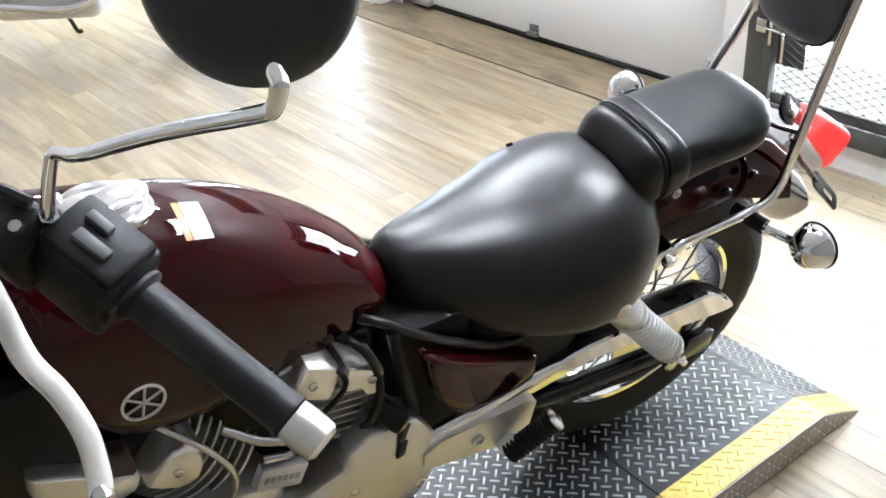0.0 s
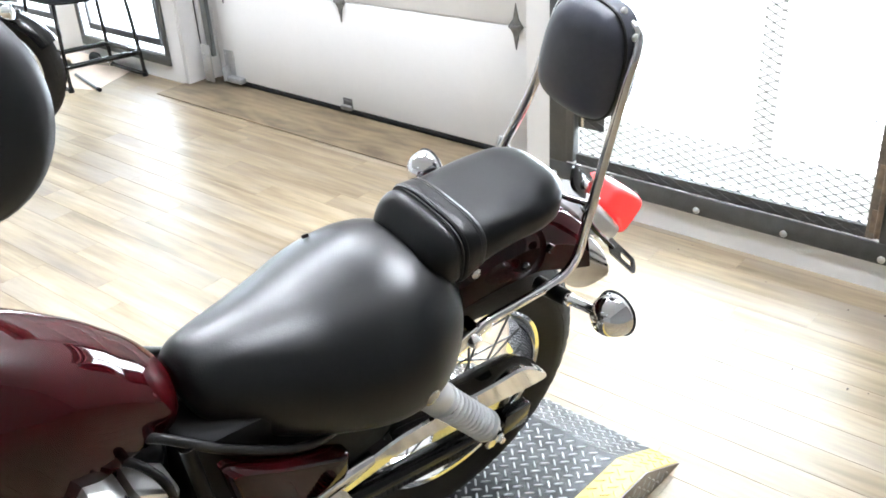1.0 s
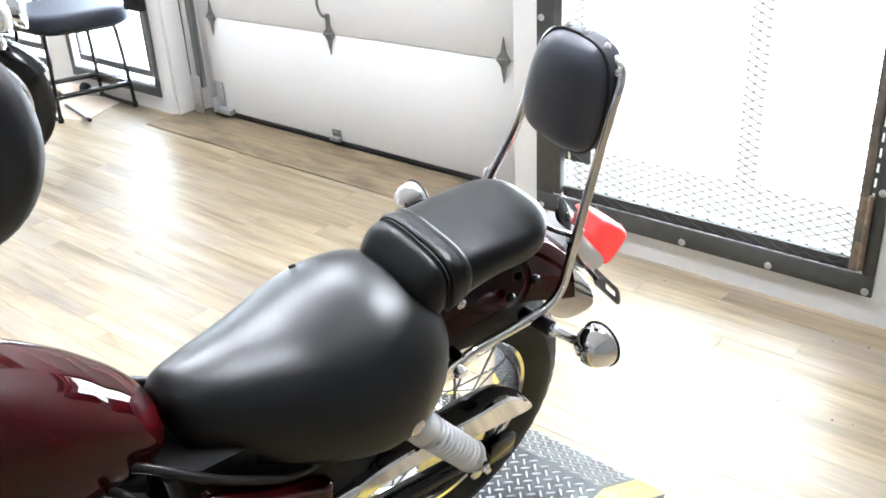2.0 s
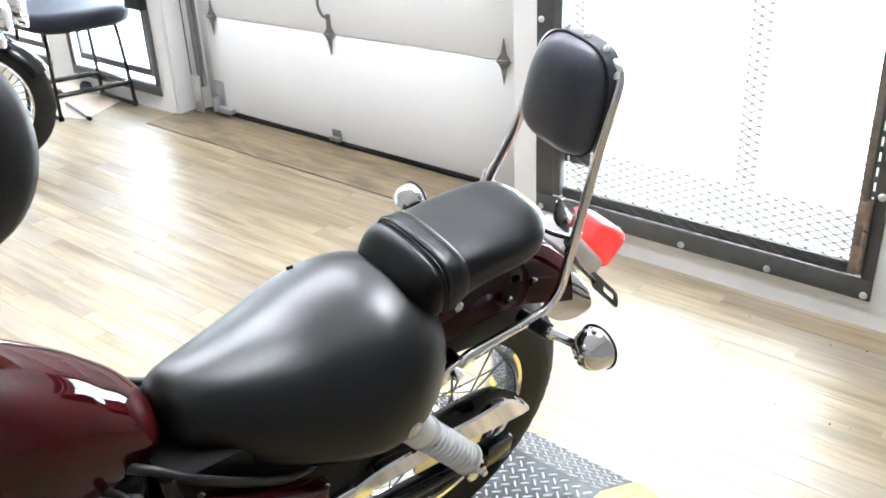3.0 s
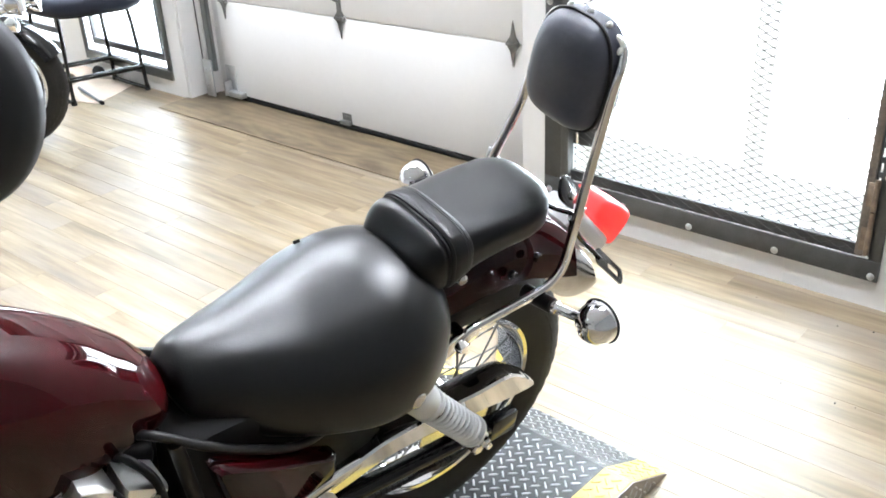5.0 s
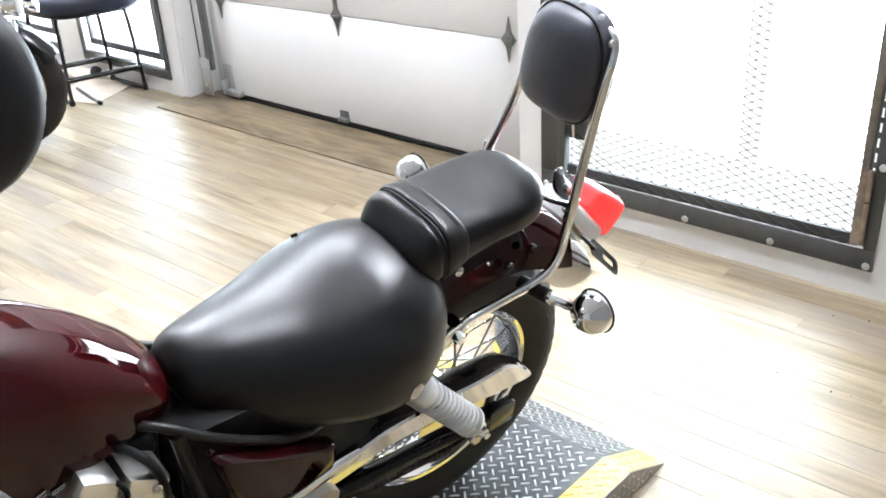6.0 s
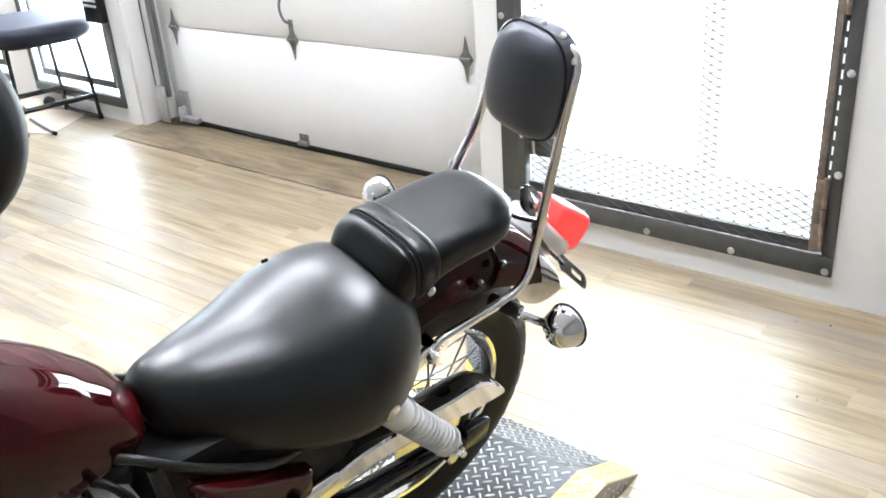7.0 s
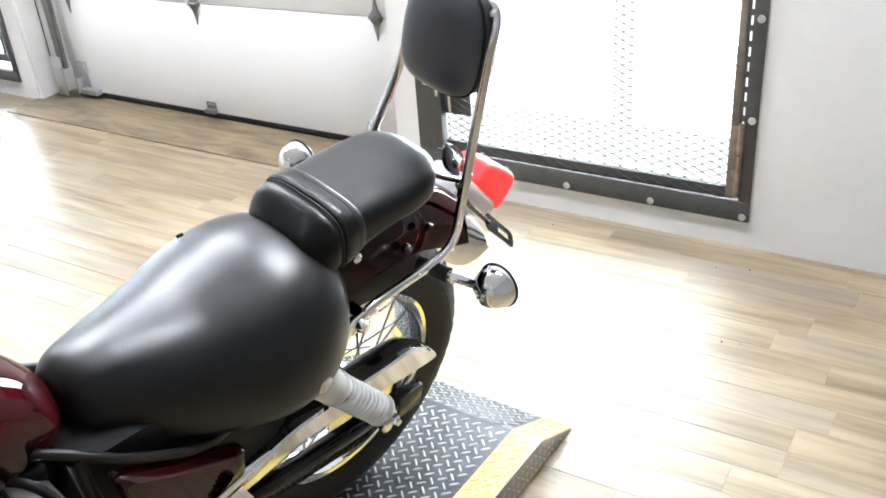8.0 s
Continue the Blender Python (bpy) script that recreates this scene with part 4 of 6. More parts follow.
    # shock absorbers
    for sy in (-1, 1):
        a, b = Vector((-0.188, sy * 0.154, 0.569)), Vector((-0.014, sy * 0.154, 0.360))
        d = (b - a).normalized()
        L = (b - a).length
        s = holder("shock_absorber", bike)
        part("top_shroud", lathem([(0.006, 0.016), (0.010, 0.024), (0.020, 0.0285), (0.026, 0.0295), (0.052, 0.0295), (0.054, 0.0265), (0.0545, 0.024)], a, d, 32), SILVER, s, "silver painted shock shroud")
        part("shroud_ring", lathem([(0.0595, 0.0285), (0.061, 0.0305), (0.066, 0.0305), (0.0675, 0.0285)], a, d, 32), SILVER, s)
        part("damper", lathem([(0.04, 0.0175), (L - 0.03, 0.0175), (L - 0.025, 0.014), (L - 0.008, 0.012)], a, d, 20), RUBBER, s)
        u, v, _ = frame_of(d)
        coil = []
        turns, r0 = 10.0, 0.0256
        s0, s1 = 0.071, L - 0.036
        for i in range(int(turns * 18) + 1):
            f = i / (turns * 18)
            q = 2 * math.pi * turns * f
            coil.append(a + d * (s0 + (s1 - s0) * f) + u * (r0 * math.cos(q)) + v * (r0 * math.sin(q)))
        part("spring", tubem(coil, 0.0037, 8, 0), PALESILVER, s, "silver coil spring")
        part("lower_collar", lathem([(L - 0.036, 0.024), (L - 0.034, 0.030), (L - 0.027, 0.030), (L - 0.024, 0.020)], a, d, 24), SILVER, s)
        for p_, r_ in ((a, 0.0205), (b, 0.015)):
            part("eye", lathem([(-0.016, r_ - 0.003), (-0.013, r_), (0.013, r_), (0.016, r_ - 0.003)], p_, (0, 1, 0), 20), SILVER, s)
            part("cap_nut", lathem([(0, r_ * 0.82), (0.005, r_ * 0.82), (0.008, r_ * 0.70), (0.010, r_ * 0.45), (0.0105, 0.0)] if p_ is a else [(0, 0.011), (0.009, 0.011), (0.012, 0.008), (0.019, 0.0065), (0.021, 0.0)], p_ + Vector((0, sy * 0.016, 0)), (0, sy, 0), 24 if p_ is a else 6), CHROME_DULL if p_ is a else CHROME, s, "round plated cap" if p_ is a else "chrome domed nut")
    # fender
    bm = bmesh.new()
    rings = []
    hw = 0.092
    for x, z, drop in soften([(-0.20, 0.655, 0.05), (-0.12, 0.690, 0.075), (0.0, 0.712, 0.085), (0.10, 0.714, 0.09), (0.16, 0.704, 0.10), (0.21, 0.684, 0.10), (0.25, 0.655, 0.085)], 36):
        outer = []
        for k in range(17):
            u = -1 + 2 * k / 16
            outer.append(Vector((x, hw * math.copysign(abs(u) ** 0.75, u), z - drop * abs(u) ** 3.2)))
        inner = [p_ + Vector((0, -0.004 * (1 if p_.y > 0 else -1) if abs(p_.y) > 0.05 else 0, -0.004)) for p_ in outer[::-1]]
        rings.append(outer + inner)
    ring_loft(bm, rings)
    part("rear_fender", bm, MAROON, bike, "glossy maroon rear fender")
    # polished tail of the fender
    bm = bmesh.new()
    rings = []
    for x, z, drop in soften([(0.185, 0.655, 0.085), (0.222, 0.642, 0.105), (0.262, 0.618, 0.100), (0.300, 0.590, 0.075), (0.320, 0.566, 0.045)], 20):
        outer = [Vector((x, 0.088 * math.copysign(abs(u) ** 0.7, u), z - drop * abs(u) ** 3)) for u in np.linspace(-1, 1, 17)]
        rings.append(outer + [p_ + Vector((-0.004, 0, -0.005)) for p_ in outer[::-1]])
    ring_loft(bm, rings)
    part("fender_tip", bm, CHROME_DULL, bike, "polished metal fender tip")
    for x, y, z in ((0.119, -0.095, 0.672), (0.066, -0.094, 0.655)):
        part("fender_bolt", lathem([(0, 0.009), (0.006, 0.009), (0.010, 0.006), (0.0105, 0.0)], (x, y, z), (0, -1, 0.2), 12), BLACKPAINT, bike, "dark dome bolt")
    # sissy bar: one bent bar with flat feet
    side = lambda s: [(-0.063, s * 0.123, 0.581), (-0.050, s * 0.123, 0.599), (-0.032, s * 0.123, 0.606), (0.05, s * 0.123, 0.612), (0.112, s * 0.123, 0.617), (0.146, s * 0.122, 0.627), (0.166, s * 0.120, 0.652), (0.176, s * 0.116, 0.700), (0.186, s * 0.112, 0.760), (0.198, s * 0.106, 0.820), (0.208, s * 0.102, 0.885), (0.219, s * 0.0985, 0.965), (0.227, s * 0.0970, 1.005), (0.233, s * 0.090, 1.028), (0.237, s * 0.074, 1.038), (0.238, s * 0.045, 1.041)]
    drift = lambda x, y, z: (x, y - 0.026 * min(1.0, max(0.0, (z - 0.66) / 0.22)), z)
    pts = side(-1) + [(0.238, -0.0126, 1.042)] + [drift(*q) for q in side(1)[::-1]]
    part("sissy_bar", tubem(pts, 0.0085, 12, 6, up=(0, 1, 0)), CHROME, bike, "bent chrome backrest bar")
    for sy in (-1, 1):
        bm = boxm((-0.085, -0.004, -0.016), (-0.005, 0.004, 0.016), 0.003, pose(-0.020, sy * 0.122, 0.600, 0, -18, 0))
        lathe(bm, [(0, 0.013), (0.006, 0.012), (0.013, 0.008), (0.0135, 0.0)], (-0.063, sy * 0.126, 0.583), (0, sy, 0), 16)
        part("bar_foot", bm, CHROME, bike, "chrome foot of the backrest bar")
        bm = boxm((-0.012, -0.005, -0.025), (0.012, 0.005, 0.02), 0.004, pose(0.186, sy * 0.111, 0.740, 0, 12, 0))
        part("bar_clamp", bm, CHROME, bike)
    part("cross_bar", tubem([(0.183, -0.110, 0.748), (0.192, -0.05, 0.722), (0.195, 0.0, 0.715), (0.192, 0.05, 0.722), (0.183, 0.110, 0.748)], 0.006, 10, 6), CHROME, bike, "chrome cross bar")


def backrest(bike):
    b = holder("backrest", bike)
    tilt = pose(0.2185, 0, 0.967, 0, 3.0, 0)
    def outline(grow, n=56):
        out = []
        for k in range(n):
            a = 2 * math.pi * k / n
            c, s = math.cos(a), math.sin(a)
            w = 0.0805 - 0.004 * s
            h = 0.095
            y = (w + grow) * math.copysign(abs(c) ** (2 / 3.1), c) - 0.0126
            z = (h + grow) * math.copysign(abs(s) ** (2 / (2.6 if s > 0 else 3.2)), s)
            out.append((y, z))
        return out
    bm = bmesh.new()
    rings = []
    for x, g in ((0.025, -0.006), (0.027, 0.0), (0.020, 0.002), (-0.006, 0.001), (-0.024, -0.005), (-0.036, -0.014), (-0.044, -0.028), (-0.049, -0.048), (-0.051, -0.075)):
        rings.append([tilt @ Vector((x, y, z)) for y, z in outline(g)])
    ring_loft(bm, rings)
    part("backrest_pad", bm, NAVYVINYL, b, "blue-black vinyl backrest pad")
    part("pad_piping", tubem([tilt @ Vector((-0.010, y, z)) for y, z in outline(0.001)], 0.0028, 6, 0, closed=True), PIPING, b)
    bm = bmesh.new()
    ring_loft(bm, [[tilt @ Vector((x, y, z)) for y, z in outline(g)] for x, g in ((0.0275, -0.012), (0.030, -0.012))])
    part("back_plate", bm, CHROME_DULL, b)
    for y, z in ((-0.089, 0.062), (-0.094, 0.009), (0.064, 0.062), (0.069, 0.009), (-0.055, 0.090), (0.030, 0.090), (-0.0126, 0.096)):
        n = Vector((0, y if abs(z) < 0.1 else 0, z if abs(z) > 0.1 else 0)).normalized()
        p0 = tilt @ Vector((0.006, y, z))
        part("pad_rivet", lathem([(-0.002, 0.007), (0.002, 0.007), (0.0045, 0.004), (0.005, 0.0)], p0, tilt.to_3x3() @ n, 12), WHITEMARK, b, "bright round rivet")


def plate_round(m, half_x, half_y, thick=0.004, n=40):
    """A flat plate with rounded ends."""
    out = [(half_x * math.copysign(abs(math.cos(a)) ** 0.6, math.cos(a)), half_y * math.copysign(abs(math.sin(a)) ** 0.6, math.sin(a))) for a in np.linspace(0.01, 2 * math.pi + 0.01, n + 1)[:-1]]
    return ring_loft(bmesh.new(), [[m @ Vector((x * k, y * k, z)) for x, y in out] for z, k in ((-thick, 0.95), (-thick * 0.6, 1.0), (thick * 0.6, 1.0), (thick, 0.95))])


def tail(bike):
    t = holder("tail_light", bike)
    m = pose(0.3917, 0, 0.613, 0, 39, 0)
    def shell(rows, sq, n=36):
        bm = bmesh.new()
        rings = []
        for x, w, zb, zt in soften(rows, 20):
            ring = []
            for k in range(n):
                a = 2 * math.pi * k / n
                c, s = math.cos(a), math.sin(a)
                ring.append(m @ Vector((x, w * math.copysign(abs(c) ** (2 / sq), c), (zb + zt) / 2 + (zt - zb) / 2 * math.copysign(abs(s) ** (2 / sq), s))))
            rings.append(ring)
        return ring_loft(bm, rings)
    part("lens", shell([(-0.060, 0.028, -0.011, 0.009), (-0.056, 0.036, -0.021, 0.019), (-0.036, 0.041, -0.028, 0.028), (0.016, 0.043, -0.034, 0.033), (0.044, 0.043, -0.046, 0.032), (0.054, 0.040, -0.050, 0.024), (0.059, 0.032, -0.042, 0.010)], 5.0), RED, t, "bright red tail-light lens")
    part("housing", shell([(-0.125, 0.036, -0.066, -0.016), (-0.10, 0.044, -0.080, -0.018), (0.0, 0.046, -0.078, -0.030), (0.024, 0.044, -0.070, -0.034), (0.034, 0.036, -0.060, -0.040)], 4.0), PALESILVER, t, "pale silver lamp base")
    for y in (-0.045, 0.045):
        part("lens_screw", lathem([(0, 0.005), (0.002, 0.004)], m @ Vector((0.016, y * 0.7, 0.0335)), m.to_3x3() @ Vector((0, 0, 1)), 8), CHROME_DULL, t)
    # black mount behind the seat and slotted plate bracket
    part("lamp_mount", plate_round(pose(0.278, -0.012, 0.697, 58, 43, 0), 0.046, 0.026), BLACKPAINT, t, "black lamp mount")
    part("mount_bolt", lathem([(0, 0.009), (0.006, 0.009), (0.009, 0.005), (0.0095, 0)], (0.276, -0.017, 0.696), (0.4, -0.85, 0.39), 14), CHROME, t)
    bm = bmesh.new()
    tube(bm, [(0.200, -0.085, 0.718), (0.226, -0.094, 0.672), (0.262, -0.100, 0.632), (0.285, -0.103, 0.607)], 0.007, 8, 5, 0.7)
    part("bracket_arm", bm, BLACKPAINT, t)
    bm = bmesh.new()
    d = pose(0.327, -0.103, 0.566, 50, 45, 0)
    for ring_w, ring_l in ((0.016, 0.074),):
        out = [(math.copysign(ring_l - ring_w, math.cos(a)) + ring_w * math.cos(a), ring_w * math.sin(a)) for a in np.linspace(0.01, 2 * math.pi + 0.01, 33)[:-1]]
        ins = [(math.copysign(ring_l - ring_w, math.cos(a)) * 0.9 + 0.006 * math.cos(a), 0.006 * math.sin(a)) for a in np.linspace(0.01, 2 * math.pi + 0.01, 33)[:-1]]
        ins = [(x * 0.55 + 0.02, y) for x, y in ins]
        rr = [[d @ Vector((x, y, h)) for x, y in pts] for pts, h in ((out, -0.0015), (out, 0.0015), (ins, 0.0015), (ins, -0.0015))]
        ring_loft(bm, rr, closed=True)
    part("plate_bracket", bm, BLACKPAINT, t, "black slotted plate bracket", smooth=False)
    # turn signals
    for sy in (-1, 1):
        s = holder("turn_signal", bike)
        c = Vector((0.122, sy * 0.243, 0.628))
        part("housing", lathem([(-0.030, 0.0), (-0.029, 0.008), (-0.025, 0.018), (-0.017, 0.028), (-0.005, 0.035), (0.008, 0.0378), (0.015, 0.0385), (0.018, 0.0375)], c, (1, 0, 0), 32), CHROME, s, "chrome bullet lamp shell")
        part("lens", lathem([(0.016, 0.036), (0.021, 0.0355), (0.027, 0.029), (0.030, 0.016), (0.031, 0.0)], c, (1, 0, 0), 32), AMBER, s, "clear lamp lens")
        part("lens_ring", tubem([c + Vector((0.017, 0.0387 * math.cos(a), 0.0387 * math.sin(a))) for a in np.linspace(0, 2 * math.pi, 33)[:-1]], 0.002, 6, 0, closed=True), BLACKPART, s)
        part("stem", lathem([(0, 0.0105), (0.010, 0.0125), (0.014, 0.0095), (0.07, 0.0085), (0.078, 0.011)], (0.122, sy * 0.150, 0.600), (0.10, sy * 1.0, 0.22), 16), CHROME, s, "chrome lamp stem")
        part("mount", rod((0.116, sy * 0.086, 0.590), (0.122, sy * 0.152, 0.600), 0.0145, 14), BLACKPART, s, "black rubber lamp mount")


def plate_shell(outline, cx, cz, layers, rounds=3):
    """A cast cover: an outline in the plane of the bike, stepped outwards and drawn in."""
    out = smooth_path([Vector((x, z, 0)) for x, z in outline] + [Vector((outline[0][0], outline[0][1], 0))], rounds)[:-1]
    return ring_loft(bmesh.new(), [[Vector((cx + (q.x - cx) * k, y, cz + (q.y - cz) * k)) for q in out] for y, k in layers])


def engine(bike):
    e = holder("engine", bike)
    part("crankcase", boxm((-0.97, -0.10, 0.20), (-0.52, 0.10, 0.44), 0.04, seg=4), BLACKPART, e, "black crankcase")
    # black box added to fill the dark gap and block light under the tank
    part("engine_fill", boxm((-1.00, -0.070, 0.44), (-0.56, 0.070, 0.635), 0.02), BLACKPART, e, "black filler box in the dark gap under the tank")
    cover = plate_shell([(-0.660, 0.440), (-0.646, 0.472), (-0.61, 0.490), (-0.545, 0.490), (-0.522, 0.468), (-0.496, 0.40), (-0.51, 0.31), (-0.58, 0.25), (-0.70, 0.235), (-0.79, 0.27), (-0.80, 0.36), (-0.73, 0.405)], -0.62, 0.38,
                        [(-0.06, 0.93), (-0.120, 0.96), (-0.150, 1.0), (-0.157, 0.97), (-0.163, 0.84), (-0.166, 0.6), (-0.167, 0.2)], 3)
    c = part("left_cover", cover, ALLOY, e, "satin alloy engine cover")
    for x, z in ((-0.645, 0.385), (-0.53, 0.33), (-0.74, 0.31)):
        part("cover_bolt", lathem([(0, 0.009), (0.004, 0.009), (0.005, 0.005), (0.002, 0.0045), (0.002, 0)], (x, -0.163, z), (0, -1, 0.1), 14), CHROME_DULL, c)
    part("front_cover", plate_shell([(-0.97, 0.28), (-0.96, 0.40), (-0.86, 0.445), (-0.76, 0.44), (-0.74, 0.40), (-0.80, 0.30), (-0.86, 0.24)], -0.86, 0.35, [(-0.06, 1.0), (-0.12, 1.0), (-0.132, 0.95), (-0.138, 0.8), (-0.139, 0.3)]), ALLOY, e, "satin alloy front engine cover")
    # cylinders: square fins on the rear one, round fins on the front one
    for base, top, square in (((-0.665, 0, 0.44), (-0.628, 0, 0.645), True), ((-0.80, 0, 0.415), (-0.945, 0, 0.60), False)):
        a, b = Vector(base), Vector(top)
        d = (b - a).normalized()
        L = (b - a).length
        m = Matrix(((d.z, 0, d.x, a.x), (0, 1, 0, 0), (-d.x, 0, d.z, a.z), (0, 0, 0, 1)))
        part("barrel", lathem([(0, 0.05), (L - 0.03, 0.05)], a, d, 24), BLACKPART, e)
        for k in range(9):
            h = 0.03 + (L - 0.085) * k / 8
            if square:
                bm = boxm((-0.052, -0.118, h - 0.0022), (0.052, 0.118, h + 0.0022), 0.0018, m)
            else:
                bm = lathem([(h - 0.0026, 0.094), (h - 0.0022, 0.106), (h + 0.0022, 0.106), (h + 0.0026, 0.05)], a, d, 40)
            part("fin", bm, FIN, e)
        part("cylinder_head", boxm((-0.062, -0.085, L - 0.06), (0.062, 0.085, L - 0.008), 0.018, m, 3), BLACKPART, e)
    lay = [(-0.08, 0.96), (-0.128, 1.0), (-0.136, 0.97), (-0.141, 0.88), (-0.143, 0.5), (-0.1435, 0.2)]
    part("head_cover", plate_shell([(-0.722, 0.632), (-0.700, 0.672), (-0.690, 0.674), (-0.652, 0.651), (-0.652, 0.632), (-0.664, 0.596), (-0.676, 0.594), (-0.705, 0.612)], -0.685, 0.634, lay, 2), POLISH, e, "polished alloy cylinder head cover")
    part("head_cover", plate_shell([(-0.640, 0.644), (-0.588, 0.612), (-0.584, 0.600), (-0.592, 0.565), (-0.612, 0.570), (-0.618, 0.586), (-0.640, 0.592), (-0.648, 0.604)], -0.615, 0.604, lay, 2), POLISH, e, "polished alloy cylinder head cover")
    part("head_cover", plate_shell([(-0.926, 0.560), (-0.898, 0.597), (-0.868, 0.610), (-0.846, 0.586), (-0.856, 0.540), (-0.89, 0.535)], -0.886, 0.572, lay, 2), POLISH, e, "polished alloy cylinder head cover")
    part("head_cover", plate_shell([(-1.05, 0.665), (-1.00, 0.640), (-0.955, 0.605), (-0.93, 0.60), (-0.935, 0.565), (-0.98, 0.56), (-1.05, 0.61)], -0.985, 0.605, lay, 2), POLISH, e, "polished alloy cylinder head cover")
    for x, z in ((-0.692, 0.640), (-0.606, 0.606), (-0.884, 0.575)):
        part("cover_bolt", lathem([(0, 0.007), (0.004, 0.007), (0.005, 0.004), (0.003, 0.003), (0.003, 0)], (x, -0.143, z), (0, -1, 0.1), 12), CHROME_DULL, e)
    # carburettor, hoses, cables
    part("carburettor", boxm((-0.80, -0.075, 0.50), (-0.73, 0.055, 0.60), 0.012, seg=3), BLACKPART, e)
    part("fuel_pipe", tubem([(-0.815, -0.125, 0.600), (-0.775, -0.145, 0.575), (-0.745, -0.150, 0.560), (-0.728, -0.152, 0.545), (-0.735, -0.152, 0.528), (-0.775, -0.152, 0.540)], 0.007, 10), CHROME_DULL, e, "bright bent pipe")
    part("breather_hose", tubem([(-0.640, -0.085, 0.655), (-0.622, -0.120, 0.665), (-0.600, -0.138, 0.630), (-0.592, -0.142, 0.565), (-0.604, -0.135, 0.500), (-0.63, -0.12, 0.46)], 0.0065, 10), RUBBER, e, "black rubber hose")
    part("cable", tubem([(-0.90, -0.12, 0.66), (-0.84, -0.152, 0.60), (-0.815, -0.155, 0.53), (-0.83, -0.15, 0.46)], 0.0045, 8), CHROME_DULL, e)
    part("cable", tubem([(-0.68, -0.09, 0.64), (-0.652, -0.144, 0.645), (-0.650, -0.147, 0.61), (-0.68, -0.13, 0.55)], 0.004, 8), RUBBER, e)
    part("cable", tubem([(-0.76, -0.11, 0.65), (-0.735, -0.14, 0.59), (-0.70, -0.14, 0.53), (-0.665, -0.13, 0.49)], 0.005, 8), RUBBER, e)
    tilt = pose(-0.752, -0.148, 0.490, 0, 20, 0)
    plate = part("maker_plate", boxm((-0.036, -0.012, -0.024), (0.036, 0.006, 0.022), 0.004, tilt, 2), SILVER, e, "small silver plate with worn lettering")
    bm = bmesh.new()
    for k in range(6):
        box(bm, (-0.028 + k * 0.0095, -0.0132, -0.005), (-0.0215 + k * 0.0095, -0.0122, 0.006), 0, tilt)
    part("lettering_bars", bm, GREYMARK, plate, smooth=False)


